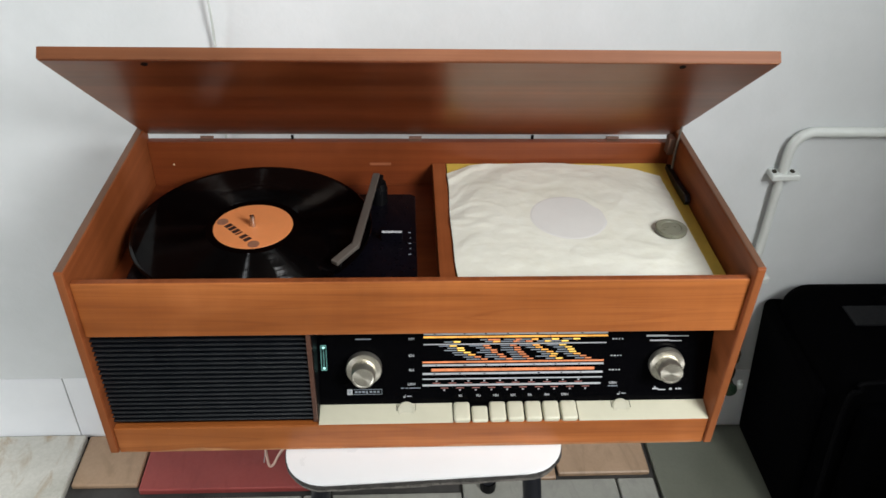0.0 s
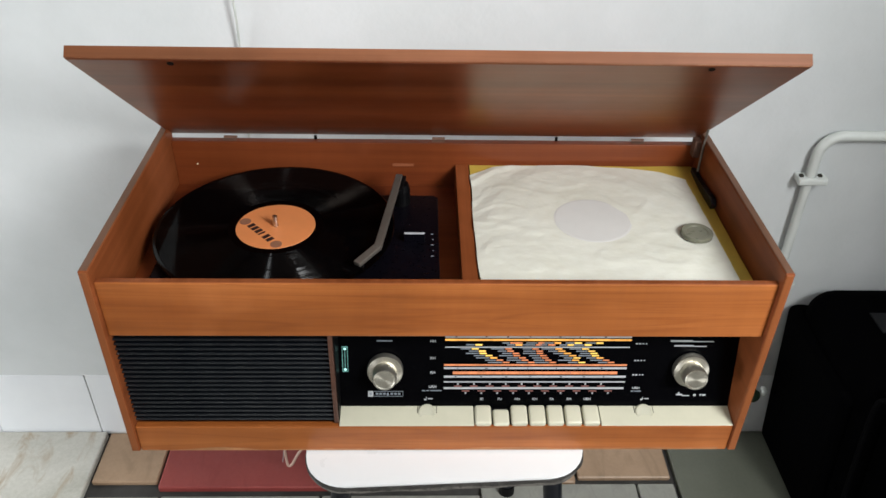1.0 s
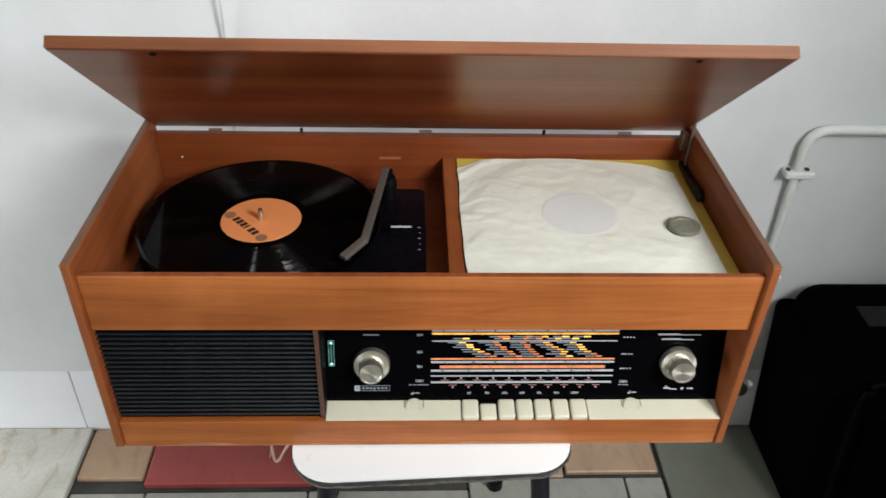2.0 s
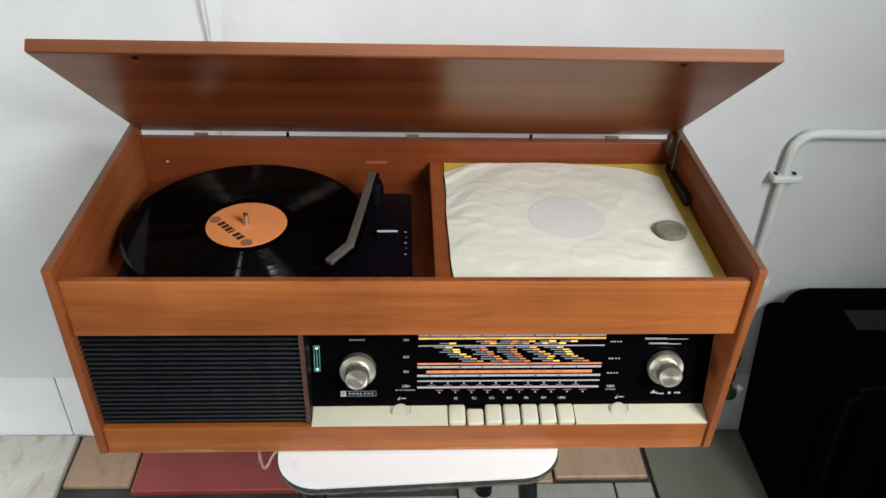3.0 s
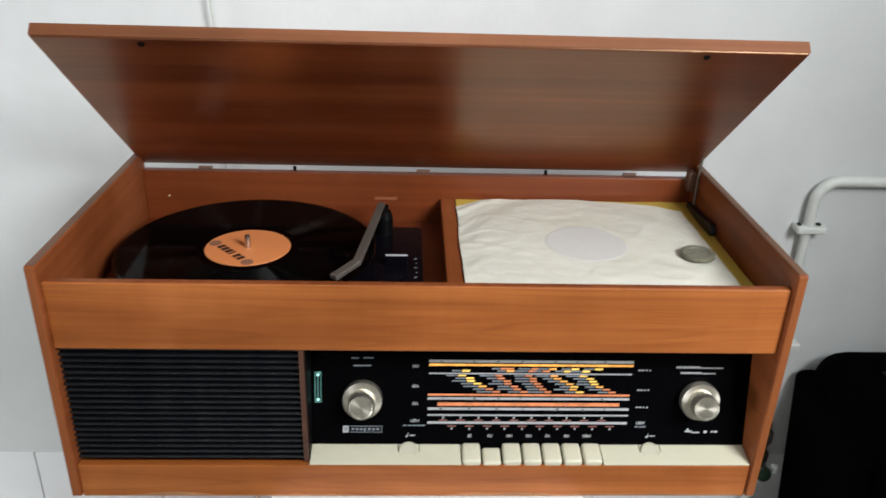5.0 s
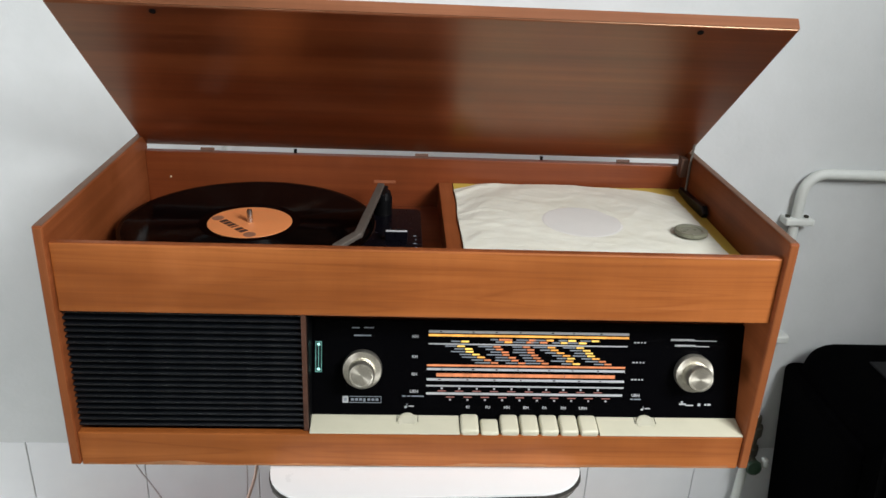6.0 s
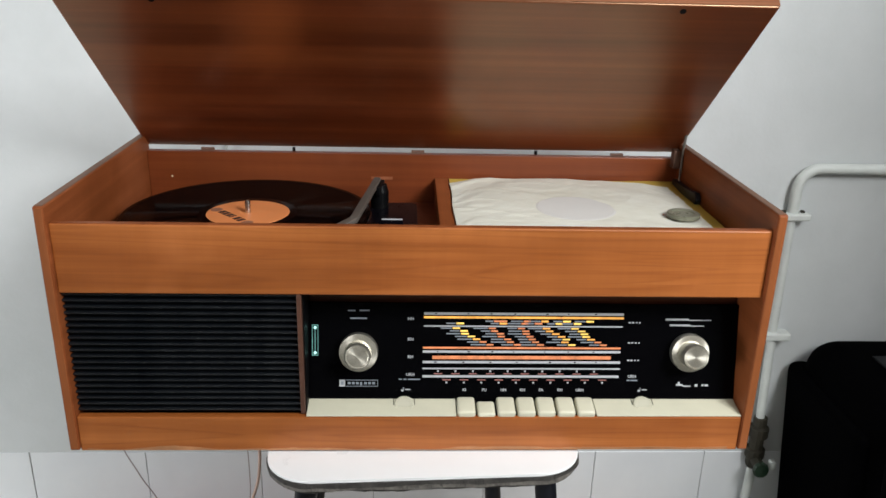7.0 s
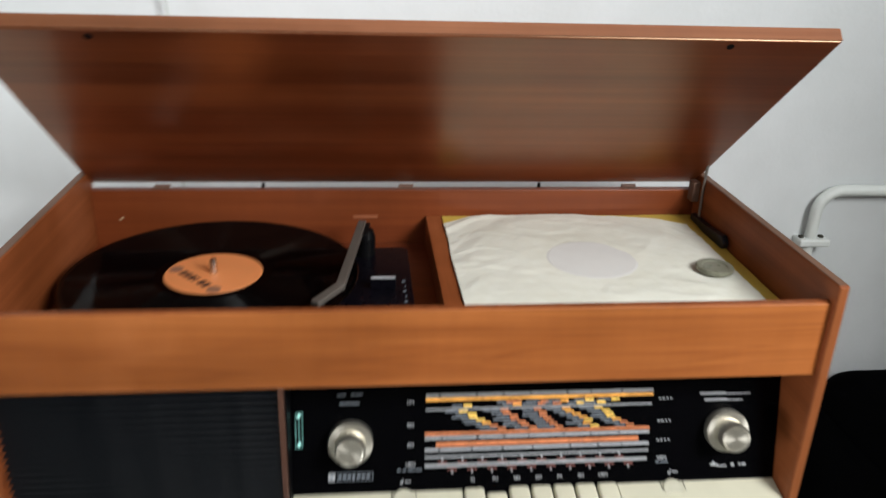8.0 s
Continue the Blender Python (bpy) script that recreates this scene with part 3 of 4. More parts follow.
def lettering(name, text, x, z, size, mat):
    """Words printed on the glass, centred on a place of the dial."""
    cu = bpy.data.curves.new(name, "FONT")
    cu.body, cu.size, cu.align_x, cu.align_y, cu.extrude, cu.resolution_u = text, size, "CENTER", "CENTER", 0.0001, 3
    cu.offset = 0.00012
    tmp = bpy.data.objects.new(name, cu)
    me = bpy.data.meshes.new_from_object(tmp)
    bpy.data.objects.remove(tmp)
    bpy.data.curves.remove(cu)
    me.transform(dial_frame(x, z, 0.0003))
    me.name = name
    me.materials.clear()
    me.materials.append(mat)
    ob = new(name, me)
    ob.parent = dial
    return ob


for word, z in (("HH", 0.6049), ("KH", 0.5837), ("RH", 0.5652), ("URH", 0.5468)):
    lettering("band_lettering", word, -0.0058, z, 0.0048, M_PRINT)
    if z > 0.55:
        for k in range(4):
            bar("band_figure", 0.2425 + k * 0.0037 + (0.0008 if k > 1 else 0), 0.2425 + k * 0.0037 + 0.0026, z - 0.0035, z - 0.0021, M_PRINT)
lettering("band_lettering", "URH", 0.2490, 0.5452, 0.0048, M_PRINT)
for x0, x1 in ((-0.0190, -0.0150), (-0.0135, -0.0100), (-0.0085, 0.0055)):
    bar("band_note", x0, x1, 0.5412, 0.5424, M_GREYPRINT)
for x0, x1 in ((0.2430, 0.2465), (0.2475, 0.2555)):
    bar("band_note", x0, x1, 0.5405, 0.5417, M_GREYPRINT)
for x0, x1, z0, z1 in ((-0.0765, -0.068, 0.6125, 0.6137), (-0.063, -0.052, 0.6127, 0.6140), (-0.074, -0.055, 0.6045, 0.6060), (0.285, 0.338, 0.6045, 0.6054), (0.285, 0.312, 0.6045, 0.6066),
                       (0.290, 0.330, 0.5985, 0.5994), (0.290, 0.314, 0.5985, 0.6005)):
    bar("dial_lettering", x0, x1, z0, z1, M_PRINT if x0 > 0 else M_GREYPRINT)
for word, x in zip(("KI", "PU", "HH", "KH", "FA", "RH", "URH"), (0.0560, 0.0788, 0.1008, 0.1228, 0.1442, 0.1660, 0.1888)):
    lettering("key_lettering", word, x, 0.5306, 0.0046, M_PRINT)
# maker's plate and model mark as plain shapes
bar("maker_emblem", -0.0860, -0.0795, 0.5340, 0.5412, M_PRINT)
bar("maker_emblem_mark", -0.0842, -0.0813, 0.5358, 0.5394, M_GREYPRINT, 0.0005)
for x0, x1, z0, z1 in ((-0.0785, -0.0425, 0.5405, 0.5411), (-0.0785, -0.0425, 0.5341, 0.5347), (-0.0430, -0.0424, 0.5341, 0.5411)):
    bar("maker_frame", x0, x1, z0, z1, M_GREYPRINT)
for k in range(7):
    bar("maker_mark", -0.0765 + k * 0.0046, -0.0765 + k * 0.0046 + (0.0032 if k != 3 else 0.0024), 0.5364 if k != 3 else 0.5354, 0.5388, M_GREYPRINT)
for x0, x1, z0, z1 in ((0.3010, 0.3090, 0.5355, 0.5373), (0.3030, 0.3052, 0.5373, 0.5395), (0.3085, 0.3180, 0.5345, 0.5357), (0.3230, 0.3262, 0.5345, 0.5372), (0.3310, 0.3332, 0.5350, 0.5370), (0.3343, 0.3385, 0.5350, 0.5370)):
    bar("model_mark", x0, x1, z0, z1, M_PRINT)
for x in (-0.0125, 0.2600):
    for d0, d1, z0, z1 in ((-0.0035, -0.0010, 0.5290, 0.5310), (-0.0012, -0.0005, 0.5300, 0.5335), (0.001, 0.007, 0.5305, 0.5316)):
        bar("tone_mark", x + d0, x + d1, z0, z1, M_PRINT)
# tuning eye
eye = bar("tuning_eye", -0.1165, -0.1095, 0.5665, 0.5985, M_BLACK, 0.0006)
eye["label"] = "green glowing tuning indicator"
for x0, x1, z0, z1 in ((-0.1165, -0.1158, 0.5665, 0.5985), (-0.1102, -0.1095, 0.5665, 0.5985), (-0.1158, -0.1102, 0.5665, 0.5672), (-0.1158, -0.1102, 0.5978, 0.5985), (-0.1134, -0.1126, 0.5690, 0.5960)):
    b = box(x0, x1, -(z1 - z0) / 2 * UNIT, (z1 - z0) / 2 * UNIT, 0.0006, 0.0010)
    part("glow_strip", moved(b, dial_frame(0, (z0 + z1) / 2)), M_EYE, eye)
for z in (0.5695, 0.5955):
    part("glow_tip", moved(lathe([(0, 0.0018), (0.0016, 0.0014), (0.0018, 0.001), (0, 0.001)], 12), dial_frame(-0.113, z)), M_EYEHOT, eye)

# knobs: a wide ring with a smaller cap set on it
for x, z in ((-0.0640, 0.5720), (0.3120, 0.5725)):
    ringp = [(0, 0.002), (0.0200, 0.002), (0.0218, 0.003), (0.0220, 0.0105), (0.0212, 0.0118), (0.0158, 0.0126), (0, 0.0126)]
    knob = part("knob", lathe(ringp, 56), M_KNOB, radiogram, "brushed champagne metal control knob", True)
    knob.matrix_world = dial_frame(x, z)
    capp = [(0, 0.0126), (0.0148, 0.0126), (0.0143, 0.0295), (0.0135, 0.0308), (0.0120, 0.0308), (0.0114, 0.0302), (0, 0.0300)]
    part("knob_cap", lathe(capp, 48), M_KNOB, knob, "", True)

# ivory key strip
P_TOP, P_BOT = on_dial(0, 0.5214), Vector((0, 0.0060, 0.5055))
STRIP = [(P_BOT.y, P_BOT.z), (P_TOP.y, P_TOP.z), (P_TOP.y + 0.004, P_TOP.z - 0.006), (P_TOP.y, 0.5035), (P_BOT.y + 0.0005, 0.5040)]
for a, b in ((-0.1203, 0.0458), (0.2042, IN - 0.0005)):
    part("key_strip", prism(STRIP, a, b, "x", 0.0006), M_IVORY, radiogram, "ivory plastic key strip")
part("key_bed", prism([(STRIP[0][0] + 0.004, STRIP[0][1]), (STRIP[1][0], STRIP[1][1] - 0.003), (STRIP[1][0], 0.498), (STRIP[0][0] + 0.004, 0.498)], 0.0458, 0.2042, "x"), M_BLACK, radiogram)
along = (P_TOP - P_BOT)
kl = along.length
along.normalize()
out = Vector((0, -along.z, along.y))
KEYM = Matrix(((1, 0, 0, 0), (0, along.y, out.y, P_BOT.y), (0, along.z, out.z, P_BOT.z), (0, 0, 0, 1)))
for i in range(7):
    x0 = 0.0463 + i * 0.02253
    pressed = i == 1
    h = 0.0016 if pressed else 0.0046
    b = box(x0 + 0.0006, x0 + 0.0212, 0.0006, kl + (-0.0048 if pressed else -0.0006), -0.005, h, 0.0034, 4)
    part("key", moved(b, KEYM), M_IVORY, radiogram, "pressed ivory key" if pressed else "ivory push key", True)
for x in (-0.0125, 0.2605):
    for dx in (-0.0119, 0.0119):
        part("wheel_slot", moved(box(x + dx - 0.0003, x + dx + 0.0003, kl - 0.0105, kl - 0.0006, -0.001, 0.0004), KEYM), M_BLACK, radiogram)
    bm = bmesh.new()
    seg, r = 96, 0.0112
    rings = []
    for zz, k0 in ((-0.006, 1.0), (0.0004, 1.0), (0.0015, 0.91)):
        rings.append([bm.verts.new((k0 * (r + (0.00022 if k % 4 < 2 else -0.00022)) * math.cos(2 * math.pi * k / seg), k0 * (r + (0.00022 if k % 4 < 2 else -0.00022)) * math.sin(2 * math.pi * k / seg), zz)) for k in range(seg)])
    for a, b in zip(rings, rings[1:]):
        for k in range(seg):
            bm.faces.new((a[k], a[(k + 1) % seg], b[(k + 1) % seg], b[k]))
    bm.faces.new(rings[0])
    hub = [bm.verts.new((0.0062 * math.cos(2 * math.pi * k / seg), 0.0062 * math.sin(2 * math.pi * k / seg), 0.0010)) for k in range(seg)]
    for k in range(seg):
        rings[-1][k].co.z += 0.0004 if k % 4 < 2 else -0.0004
        bm.faces.new((rings[-1][k], rings[-1][(k + 1) % seg], hub[(k + 1) % seg], hub[k]))
    bm.faces.new(hub[::-1])
    part("thumbwheel", moved(bm, KEYM @ Matrix.Translation((x, kl - 0.0098, -0.0002)) @ Matrix.Rotation(radians(13), 4, "X")), M_WHEEL, radiogram, "ribbed ivory tone wheel")

# turntable
CX, CY = -0.2055, 0.179
deck = part("deck_plate", prism([(-0.345, 0.04), (0.002, 0.04), (0.002, 0.276), (-0.004, 0.282), (-0.345, 0.282)], 0.654, 0.668, "z", 0.0015), M_DECK, radiogram, "dark enamelled turntable deck plate")
part("platter", moved(lathe([(0, 0.668), (0.135, 0.668), (0.137, 0.671), (0.137, 0.680), (0.135, 0.682), (0, 0.682)], 72), Matrix.Translation((CX, CY, 0))), M_BLACK, radiogram)
part("spindle", moved(lathe([(0.0035, 0.68), (0.0035, 0.697), (0.0028, 0.700), (0, 0.701)], 16), Matrix.Translation((CX, CY, 0))), M_CHROME, radiogram, "", True)
slider = part("speed_slider", box(-0.043, -0.016, 0.1668, 0.1718, 0.668, 0.6805, 0.0008), M_DECK, radiogram, "speed selector with silver top")
part("slider_top", box(-0.0425, -0.0165, 0.1674, 0.1712, 0.6805, 0.6815, 0.0003, 1), M_PRINT, slider)
for i in range(5):
    y = 0.186 - i * 0.012
    part("speed_mark", box(-0.0085 if i % 2 == 0 else -0.0065, -0.0050, y - 0.0007, y + 0.0007, 0.668, 0.6685), M_GREYPRINT, deck)
arm_line = [Vector((-0.051, 0.278, 0.701)), Vector((-0.0725, 0.118, 0.697)), Vector((-0.0965, 0.087, 0.693))]


def arm_bar(a, b, w, h):
    d = (b - a).normalized()
    side = d.cross(Vector((0, 0, 1))).normalized()
    up_ = side.cross(d)
    bm = bmesh.new()
    r = []
    for q in (a, b):
        r.append([bm.verts.new(q + side * sx * w / 2 + up_ * sz * h / 2) for sx, sz in ((-1, -1), (1, -1), (1, 1), (-1, 1))])
    for k in range(4):
        bm.faces.new((r[0][k], r[0][(k + 1) % 4], r[1][(k + 1) % 4], r[1][k]))
    bm.faces.new(r[0])
    bm.faces.new(r[1][::-1])
    bmesh.ops.bevel(bm, geom=bm.edges[:], offset=0.0012, segments=2, profile=0.5, affect="EDGES")
    return bm


d0 = (arm_line[1] - arm_line[0]).normalized()
tonearm = part("tonearm", arm_bar(arm_line[0], arm_line[1] + d0 * 0.004, 0.0092, 0.007), M_ARM, radiogram, "grey angled metal tonearm")
part("headshell", arm_bar(arm_line[1], arm_line[2], 0.0102, 0.006), M_ARM, tonearm)
part("stylus", tube([arm_line[2] + Vector((0.008, 0.008, 0)), arm_line[2] + Vector((0.006, 0.006, -0.0085))], 0.0018, 8), M_BLACK, tonearm)
part("arm_post", moved(lathe([(0, 0.668), (0.012, 0.668), (0.012, 0.690), (0.0095, 0.699), (0, 0.700)], 24), Matrix.Translation((-0.048, 0.262, 0))), M_BLACK, tonearm)
part("arm_side", arm_bar(arm_line[0] + Vector((0.0065, 0.002, -0.006)), arm_line[0] + d0 * 0.035 + Vector((0.0065, 0, -0.006)), 0.006, 0.012), M_BLACK, tonearm)
part("socket_label", box(-0.062, -0.032, 0.3292, 0.3299, 0.687, 0.691), plain("pale_wood_wear", (0.27, 0.085, 0.035), 0.5), radiogram, "pale worn patch on the back board")
part("foot", lathe([(0, 0.4585), (0.010, 0.4585), (0.012, 0.4602), (0.012, 0.463), (0, 0.463)], 20), M_BLACK, radiogram).location = (-0.31, 0.05, 0)
part("foot", lathe([(0, 0.4585), (0.010, 0.4585), (0.012, 0.4602), (0.012, 0.463), (0, 0.463)], 20), M_BLACK, radiogram).location = (0.31, 0.05, 0)

# ---- record on the platter ----
cut = random.Random(5)
disc = [(0.0037, 0.0), (0.148, 0.0), (0.1503, 0.0008), (0.1505, 0.0014), (0.1495, 0.0024)]
for k in range(72):
    r_, slope = 0.1462 - k * 0.0012, cut.uniform(1.02, 1.18)
    disc += [(r_, 0.0020), (r_ - 0.0004, 0.0020), (r_ - 0.0008, 0.0020 - 0.0004 * slope)]
disc += [(0.0598, 0.0020), (0.052, 0.0017), (0.0037, 0.0022)]
record = tagged(finish(lathe(disc, 144), "vinyl_record", M_VINYL, None, "", True),
                "black vinyl record with orange label on the turntable", "record")
record.location = (CX, CY, 0.6825)
label = part("record_label", lathe([(0.0037, 0.0024), (0.0498, 0.0021), (0.05, 0.0017), (0.0037, 0.0015)], 72), M_LABEL, record, "orange paper record label")
turn = Matrix.Rotation(radians(-47), 4, "Z")
for x in (-0.034, 0.034):
    part("label_emblem", moved(lathe([(0, 0.00258), (0.0072, 0.00258), (0.0072, 0.0023), (0, 0.0023)], 28), turn @ Matrix.Translation((x, -0.023, 0))), M_LABELGREY, label)
for k in range(6):
    x = -0.024 + k * 0.0082
    part("label_lettering", moved(box(x, x + (0.0058 if k != 3 else 0.0026), -0.0275, -0.0175, 0.0023, 0.00262), turn), M_LABELINK, label)


# ---- sleeves lying in the right-hand compartment ----
def sheet(x0, x1, y0, y1, nx, ny, height, thick, cut=0.0):
    """A paper bag: top grid raised by height(x, y) above a flat underside."""
    bm = bmesh.new()
    top = [[bm.verts.new((x0 + (x1 - x0) * i / nx, y0 + (y1 - y0) * j / ny, thick + height(i / nx, j / ny))) for i in range(nx + 1)] for j in range(ny + 1)]
    for j in range(ny):
        for i in range(nx):
            bm.faces.new((top[j][i], top[j][i + 1], top[j + 1][i + 1], top[j + 1][i]))
    edge = [e for e in bm.edges if e.is_boundary]
    ret = bmesh.ops.extrude_edge_only(bm, edges=edge)
    for v in ret["geom"]:
        if isinstance(v, bmesh.types.BMVert):
            v.co.z = 0
    return bm


stack = tagged(finish(box(0.052, 0.366, 0.035, 0.328, 0.652, 0.686, 0.001, 1), "record_stack", M_CREAM), "stack of records in paper sleeves filling the compartment", "records")
yellow = tagged(finish(sheet(0.0475, 0.3675, 0.030, 0.3292, 24, 24, lambda a, b: 0.0012 * noise.noise((a * 5, b * 5, 2)), 0.003), "yellow_record_sleeve", M_YELLOWCARD, None, "", True),
                "yellow cardboard record sleeve under a white paper sleeve", "record sleeve")
yellow.location.z = 0.6865


def rumple(a, b):
    x, y = a * 0.31, b * 0.30
    d = math.hypot(x - 0.152, y - 0.152)
    h = 0.0014 * noise.noise((a * 3.5, b * 5.0, 0.3)) + 0.0006 * noise.noise((a * 11, b * 15, 4.1)) + 0.00022 * noise.noise((a * 34, b * 40, 1.7))
    h += 0.0006 * (1 - abs(noise.noise((a * 5.0 + b * 2, b * 6.0 - a, 8.2))) * 5) * (abs(noise.noise((a * 5.0 + b * 2, b * 6.0 - a, 8.2))) < 0.2)
    h += 0.0018 * max(0.0, min(1.0, (0.156 - d) / 0.022))
    near = max(0.0, min(1.0, (0.060 - d) / 0.012))
    h = h * (1 - near) + 0.0020 * near
    h += 0.0012 * max(0, 1 - abs(b - a * 0.35 - 0.93) * 26) + 0.0010 * max(0, 1 - abs(b + a * 0.5 - 0.55) * 30) * max(0, 1 - a * 2.2) + 0.0008 * max(0, 1 - abs(a - b * 0.2 - 0.70) * 40) * max(0, b - 0.5)
    return h


white = tagged(finish(sheet(0, 0.303, 0, 0.283, 150, 140, rumple, 0.0015), "paper_inner_sleeve", M_PAPER, None, "", True), "creased off-white paper inner sleeve lying on a yellow one", "record sleeve")
for v in white.data.vertices:
    a, b = v.co.x / 0.303, v.co.y / 0.283
    v.co.y += 0.007 * noise.noise((a * 3.1, 7.3, 0.0)) * b - 0.026 * (max(0, a - 0.7) / 0.3) ** 2 * b + 0.010 * math.sin(a * math.pi) * b - 0.018 * max(0, 1 - a * 9) * b
    v.co.x += 0.006 * noise.noise((3.3, b * 3, 0.0)) * (1 - a) + (b - 0.5) * -0.004
white.location = (0.0465, 0.030, 0.6905)
part("disc_window", lathe([(0, 0.0003), (0.047, 0.0003), (0.0495, 0.0), (0, 0.0)], 64), M_DISCLABEL, white, "pale label showing through the sleeve").location = (0.152, 0.152, 0.00355)
puck = tagged(finish(lathe([(0, 0.0034), (0.0125, 0.0034), (0.0135, 0.0044), (0.0185, 0.0048), (0.0197, 0.004), (0.0197, 0.0), (0, 0.0)], 48), "centre_adapter", M_PUCK, None, "", True), "round grey plastic record adapter lying on the paper sleeve", "adapter")
puck.location = (0.3235, 0.149, 0.6955)

# ---- stool ----
STOP = 0.4585
stool = thing("stool", "small stool with white laminate top and dark tube legs", "stool")


def rounded(x0, x1, y0, y1, r, seg=8):
    pts = []
    for cx, cy, a0 in ((x1 - r, y1 - r, 0), (x0 + r, y1 - r, 90), (x0 + r, y0 + r, 180), (x1 - r, y0 + r, 270)):
        for k in range(seg + 1):
            a = radians(a0 + 90 * k / seg)
            pts.append((cx + r * math.cos(a), cy + r * math.sin(a)))
    return pts


M_EDGE = stone("worn_stool_edge", (0.012, 0.011, 0.010), (0.065, 0.060, 0.055), (0.008, 0.008, 0.008), 0.8, 36)
part("seat_top", prism(rounded(-0.162, 0.189, -0.042, 0.31, 0.050), STOP - 0.003, STOP, "z", 0.0006, 1), M_STOOLTOP, stool, "white laminate seat top")
def torn(x0, x1, y0, y1, r, z0, z1, seed, depth):
    """A ply of board whose rim is broken and splintered."""
    line = rounded(x0, x1, y0, y1, r)
    pts = []
    for p, q in zip(line, line[1:] + line[:1]):
        k = max(1, int(math.hypot(q[0] - p[0], q[1] - p[1]) / 0.006))
        pts += [(p[0] + (q[0] - p[0]) * i / k, p[1] + (q[1] - p[1]) * i / k) for i in range(k)]
    cx, cy = (x0 + x1) / 2, (y0 + y1) / 2
    bm = bmesh.new()
    rims = []
    for z, sag in ((z0, 1.0), (z1, 0.35)):
        rim = []
        for x, y in pts:
            k = 1 - depth * (0.5 + 0.5 * noise.noise((x * 22, y * 22, seed)) + 0.35 * noise.noise((x * 110, y * 110, seed + z * 40)))
            rim.append(bm.verts.new((cx + (x - cx) * k, cy + (y - cy) * k, z + sag * 0.0022 * noise.noise((x * 30, y * 30, seed + 9)))))
        rims.append(rim)
    for k in range(len(pts)):
        bm.faces.new((rims[0][k], rims[0][(k + 1) % len(pts)], rims[1][(k + 1) % len(pts)], rims[1][k]))
    bm.faces.new(rims[0][::-1])
    bm.faces.new(rims[1])
    return bm


M_PLY = stone("weathered_ply", (0.05, 0.046, 0.042), (0.20, 0.185, 0.165), (0.03, 0.028, 0.026), 0.8, 30)
edge = part("seat_edge", torn(-0.165, 0.192, -0.0455, 0.312, 0.052, STOP - 0.0085, STOP - 0.0032, 3.0, 0.022), M_EDGE, stool, "worn grey splintered edge")
part("ply", torn(-0.163, 0.190, -0.044, 0.310, 0.051, STOP - 0.0135, STOP - 0.0080, 11.0, 0.014), M_PLY, edge)
part("ply", torn(-0.157, 0.185, -0.039, 0.304, 0.048, STOP - 0.0195, STOP - 0.0130, 23.0, 0.030), M_EDGE, edge)
part("seat_board", prism(rounded(-0.125, 0.155, -0.018, 0.28, 0.03), STOP - 0.030, STOP - 0.0192, "z", 0.002, 1), M_EDGE, stool)
for x, y, dx, dy in ((-0.118, -0.006, -0.04, -0.04), (0.150, -0.006, 0.04, -0.04), (-0.110, 0.255, -0.04, 0.04), (0.120, 0.255, 0.04, 0.04)):
    leg = part("leg", tube([(x, y, STOP - 0.020), (x + dx, y + dy, FLOOR + 0.012)], 0.0125, 16), M_TUBE, stool, "", True)
    part("rubber_foot", tube([(x + dx, y + dy, FLOOR + 0.0005), (x + dx * 0.98, y + dy * 0.98, FLOOR + 0.025)], 0.015, 14), M_BLACK, leg)

stool.matrix_world = Matrix.Translation((0.0055, 0.134, 0)) @ Matrix.Rotation(radians(2.7), 4, "Z") @ Matrix.Translation((-0.0135, -0.134, 0))

# ---- pipes, valve and cables on the wall ----
PX, PY = 0.607, WALL - 0.013
pipe = thing("water_pipe", "white painted water pipe bent along the wall", "pipe")
TURN_Z, RUN_Z = 0.650, 0.684
bend = [(PX, PY, TURN_Z)] + [(PX + 0.034 * (1 - math.cos(a)), PY, TURN_Z + (RUN_Z - TURN_Z) * math.sin(a)) for a in [math.pi / 2 * k / 8 for k in range(1, 9)]]
part("bent_pipe", tube([(PX, PY, 0.600)] + bend + [(1.6, PY, RUN_Z)], 0.0084, 16), M_PIPE, pipe, "", True)
part("lower_pipe", tube([(PX - 0.001, PY, 0.602), (PX + 0.002, PY, 0.42), (PX + 0.010, PY, 0.215)], 0.0075, 16), M_PIPE, pipe, "", True)
clip = part("pipe_clip", box(PX - 0.021, PX + 0.026, PY - 0.013, WALL, 0.600, 0.612, 0.003), M_PIPE, pipe, "white pipe clip")
for sx in (-0.0155, 0.0150):
    part("clip_gap", box(PX + sx - 0.0030, PX + sx + 0.0030, PY - 0.005, PY + 0.002, 0.6115, 0.6155, 0.001), M_GRIME, clip)
part("pipe_clip", box(PX - 0.011, PX + 0.031, PY - 0.012, WALL, 0.386, 0.400, 0.003), M_PIPE, pipe, "white pipe clip")

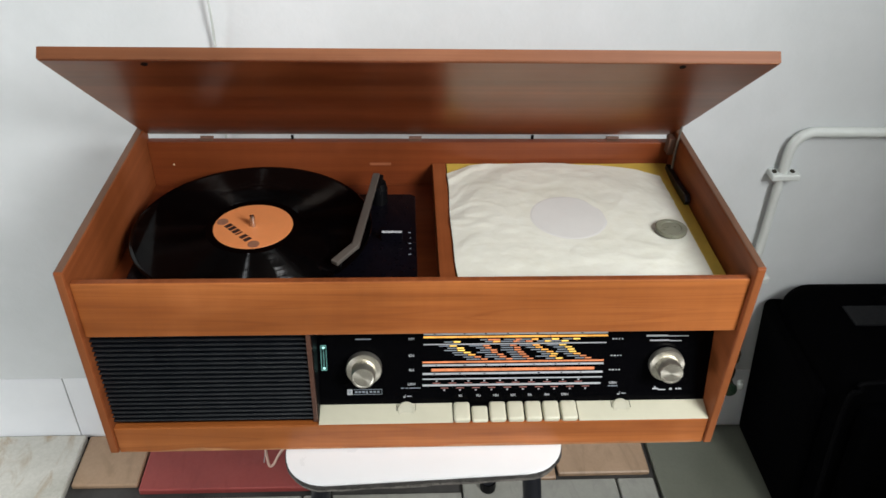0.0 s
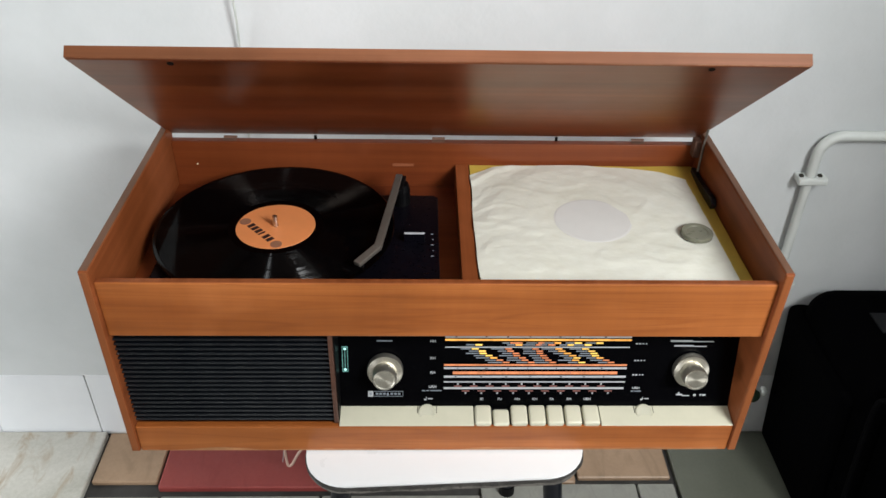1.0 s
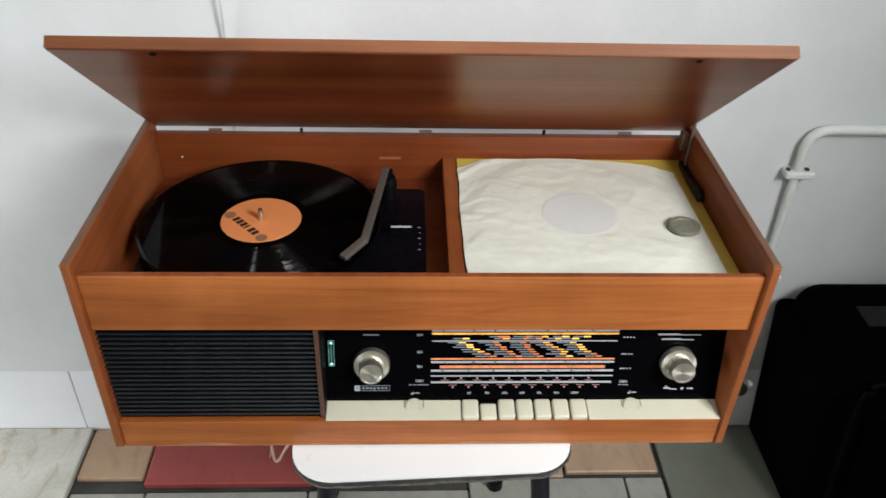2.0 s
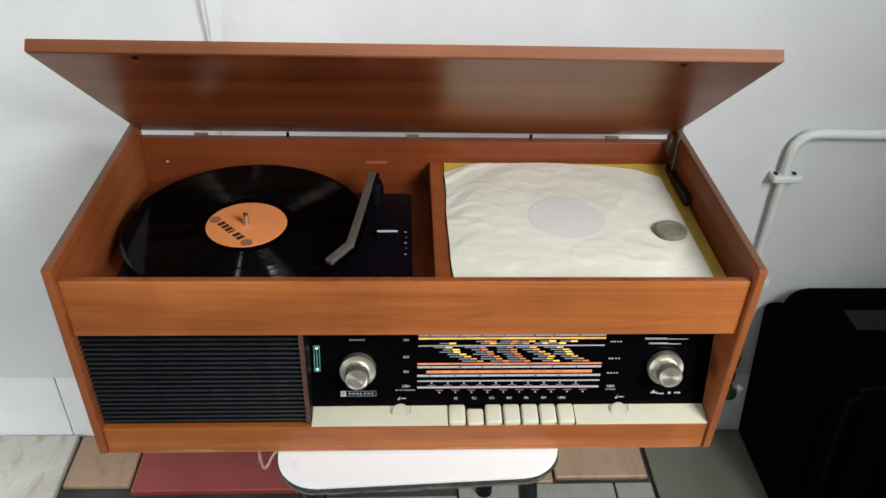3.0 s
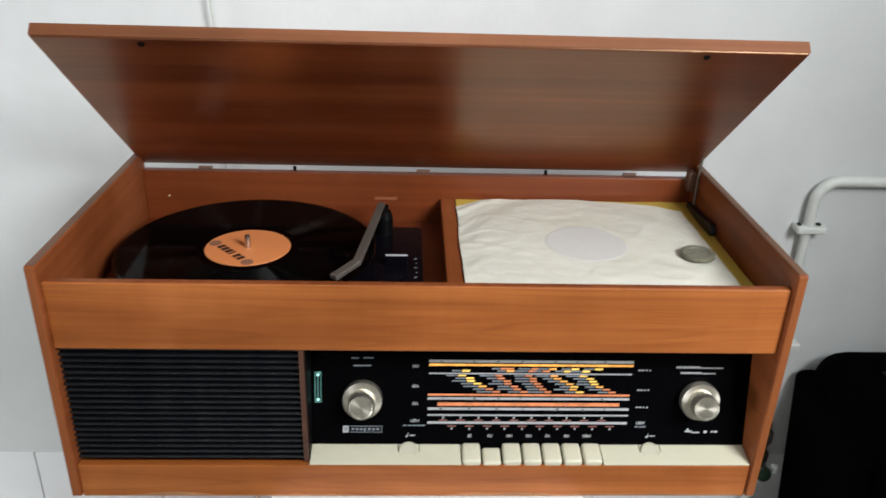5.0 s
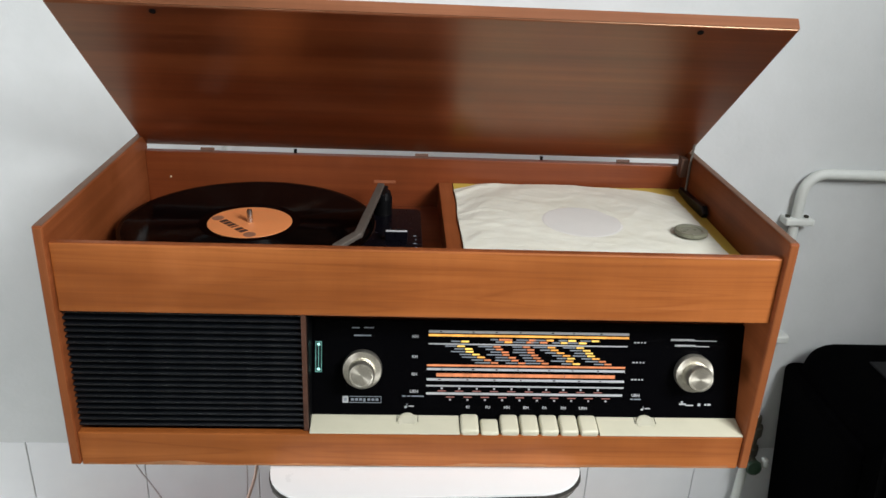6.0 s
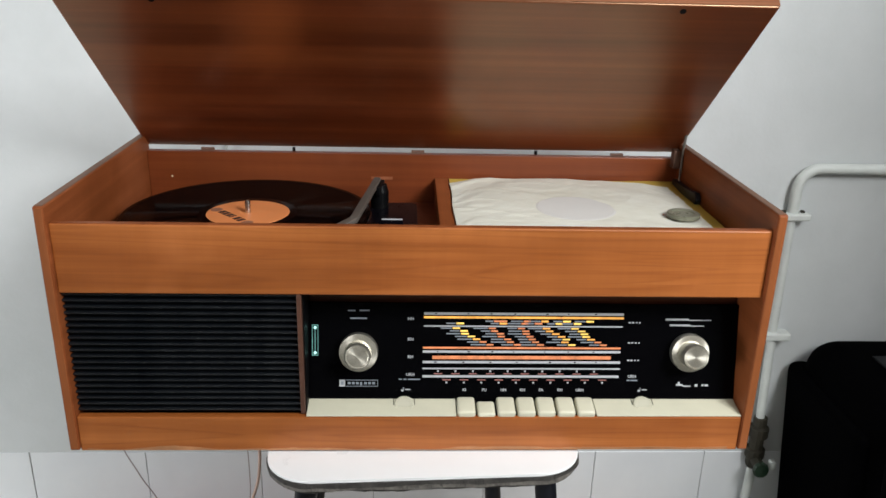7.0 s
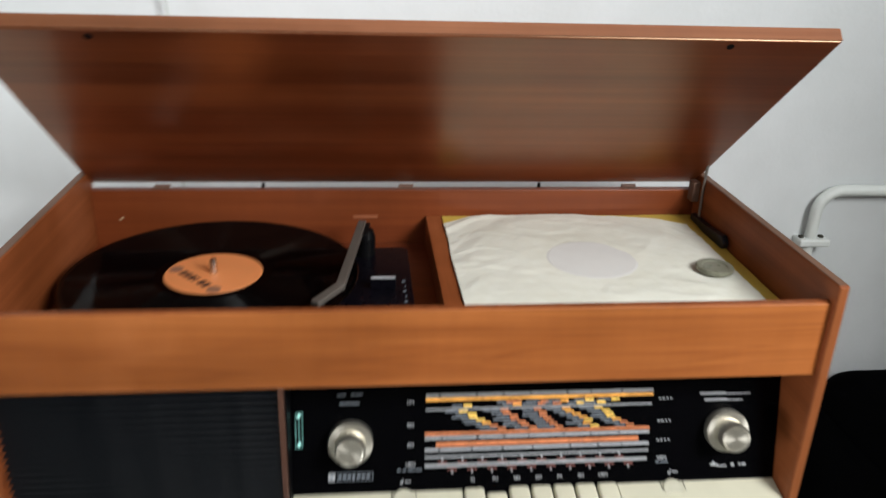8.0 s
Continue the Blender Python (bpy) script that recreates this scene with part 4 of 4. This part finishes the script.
valve = thing("stop_valve", "grimy old brass stop valve with green paint on a pipe", "valve")
VX = PX + 0.011
part("valve_body", moved(lathe([(0, -0.05), (0.011, -0.05), (0.013, -0.045), (0.013, -0.030), (0.017, -0.028), (0.017, -0.012), (0.012, -0.010), (0.012, 0.012), (0.017, 0.014), (0.017, 0.032), (0.012, 0.034), (0.0115, 0.052), (0, 0.052)], 12), Matrix.Translation((VX, PY, 0.180))), M_GRIME, valve)
part("valve_stem", tube([(VX, PY, 0.150), (VX - 0.002, PY - 0.036, 0.148)], 0.010, 12), M_GRIME, valve)
part("valve_handle", moved(lathe([(0, -0.004), (0.0125, -0.004), (0.0150, 0), (0.0125, 0.005), (0.005, 0.006), (0, 0.007)], 10), Matrix.Translation((VX - 0.003, PY - 0.038, 0.148)) @ Matrix.Rotation(radians(82), 4, "X")), M_GREEN, valve, "green painted valve handle")
part("valve_nut", box(VX + 0.012, VX + 0.024, PY - 0.040, PY - 0.026, 0.146, 0.164, 0.004), M_PIPE, valve, "white painted nut")
part("drain_pipe", tube([(VX - 0.002, PY - 0.004, 0.130), (VX - 0.006, PY - 0.006, 0.05), (VX - 0.010, PY - 0.006, FLOOR)], 0.0085, 12), M_PIPE, valve, "", True)

wall_cable = tagged(finish(tube([(-0.299, WALL - 0.006, 1.30), (-0.292, WALL - 0.010, 1.02), (-0.286, WALL - 0.014, 0.93), (-0.282, WALL - 0.014, 0.865), (-0.284, WALL - 0.008, 0.80), (-0.290, WALL - 0.005, 0.60)], 0.0018, 8, 6), "wall_cable", M_WALLCABLE, None, "", True),
                    "thin painted cable hanging down the wall", "cable")
tagged(finish(tube([(-0.262, 0.330, 0.464), (-0.255, 0.385, 0.25), (-0.258, 0.385, 0.15), (-0.275, 0.352, 0.09), (-0.273, 0.335, 0.038), (-0.264, 0.333, 0.034), (-0.244, 0.338, 0.070), (-0.19, 0.352, 0.13), (-0.12, 0.33, 0.22)], 0.0026, 8, 6), "mains_cable", M_WIRE, None, "", True),
               "flesh-coloured flex looping down behind the stool", "cable")
tagged(finish(tube([(-0.340, 0.330, 0.464), (-0.44, 0.395, 0.34), (-0.497, 0.425, 0.21), (-0.475, 0.428, 0.128), (-0.450, 0.428, 0.078), (-0.40, 0.415, FLOOR + 0.004)], 0.0010, 6, 6), "aerial_wire", M_THINWIRE, None, "", True),
            "thin grey aerial wire hanging from the cabinet", "wire")
tagged(finish(tube([(-0.290, 0.330, 0.464), (-0.282, 0.40, 0.30), (-0.279, 0.41, 0.18), (-0.281, 0.41, 0.08), (-0.29, 0.37, FLOOR + 0.004)], 0.0010, 6, 6), "loudspeaker_wire", M_THINWIRE, None, "", True),
            "thin grey loudspeaker wire hanging from the cabinet", "wire")

# ---- black case on the floor beside the radiogram ----
case = thing("suitcase", "black soft suitcase standing on the floor against the wall", "suitcase")
case.location.x = -0.004


def shell(x0, x1, y0, y1, z0, z1, r, name, mat, label=""):
    bm = box(x0, x1, y0, y1, z0, z1, r, 6)
    for v in bm.verts:
        v.co.z = max(v.co.z, z0)
        if v.co.x < 0.9:
            v.co.x -= 0.10 * (v.co.z - z0)
    return part(name, bm, mat, case, label, True)


shell(0.698, 1.17, 0.16, 0.446, FLOOR + 0.003, 0.401, 0.058, "body", M_CASE)
shell(0.684, 0.730, 0.20, 0.447, FLOOR + 0.003, 0.346, 0.018, "side_pocket", M_CASE)
shell(0.730, 1.13, 0.135, 0.175, FLOOR + 0.02, 0.36, 0.016, "front_pocket", M_CASE)
part("piping", tube([(0.708, 0.165, FLOOR + 0.02), (0.674, 0.165, 0.340), (0.690, 0.168, 0.381), (0.728, 0.172, 0.395), (1.11, 0.172, 0.395)], 0.004, 8, 6), M_CASETRIM, case, "", True)
part("handle", tube([(0.82, 0.36, 0.398), (0.83, 0.36, 0.408), (0.86, 0.36, 0.411), (1.02, 0.36, 0.411), (1.05, 0.36, 0.408), (1.06, 0.36, 0.398)], 0.009, 10, 5), M_CASETRIM, case, "black carrying handle", True)
part("patch", box(0.735, 0.90, 0.295, 0.345, 0.4005, 0.4035, 0.001), M_CASEPATCH, case, "dark grey patch")
for x in (0.74, 1.12):
    for y in (0.20, 0.40):
        part("stud", lathe([(0, FLOOR), (0.012, FLOOR), (0.012, FLOOR + 0.006), (0, FLOOR + 0.006)], 14), M_BLACK, case).location = (x, y, 0.0)

# ---- window frames behind the camera ----


def window(name, axis, at, o0, o1, s0, s1):
    win = thing(name, "white framed daylight window", "window", "", "structure")
    def bar_(a, b, c, d):
        return box(a, b, at - 0.02, at + 0.02, c, d, 0.003) if axis == "x" else box(at - 0.02, at + 0.02, a, b, c, d, 0.003)
    for a, b, c, d in ((o0, o0 + 0.06, s0, s1), (o1 - 0.06, o1, s0, s1), (o0 + 0.06, o1 - 0.06, s0, s0 + 0.06), (o0 + 0.06, o1 - 0.06, s1 - 0.06, s1)):
        part("window_frame", bar_(a, b, c, d), M_PIPE, win)
    return win


window("window_1", "x", Y0 - 0.14, 0.70, 1.58, LOW, HEAD)
window("window_2", "y", X0 - 0.14, -0.70, 0.10, 0.08, 0.80)
window("window_3", "x", Y0 - 0.14, -0.52, -0.28, LOW, HEAD)
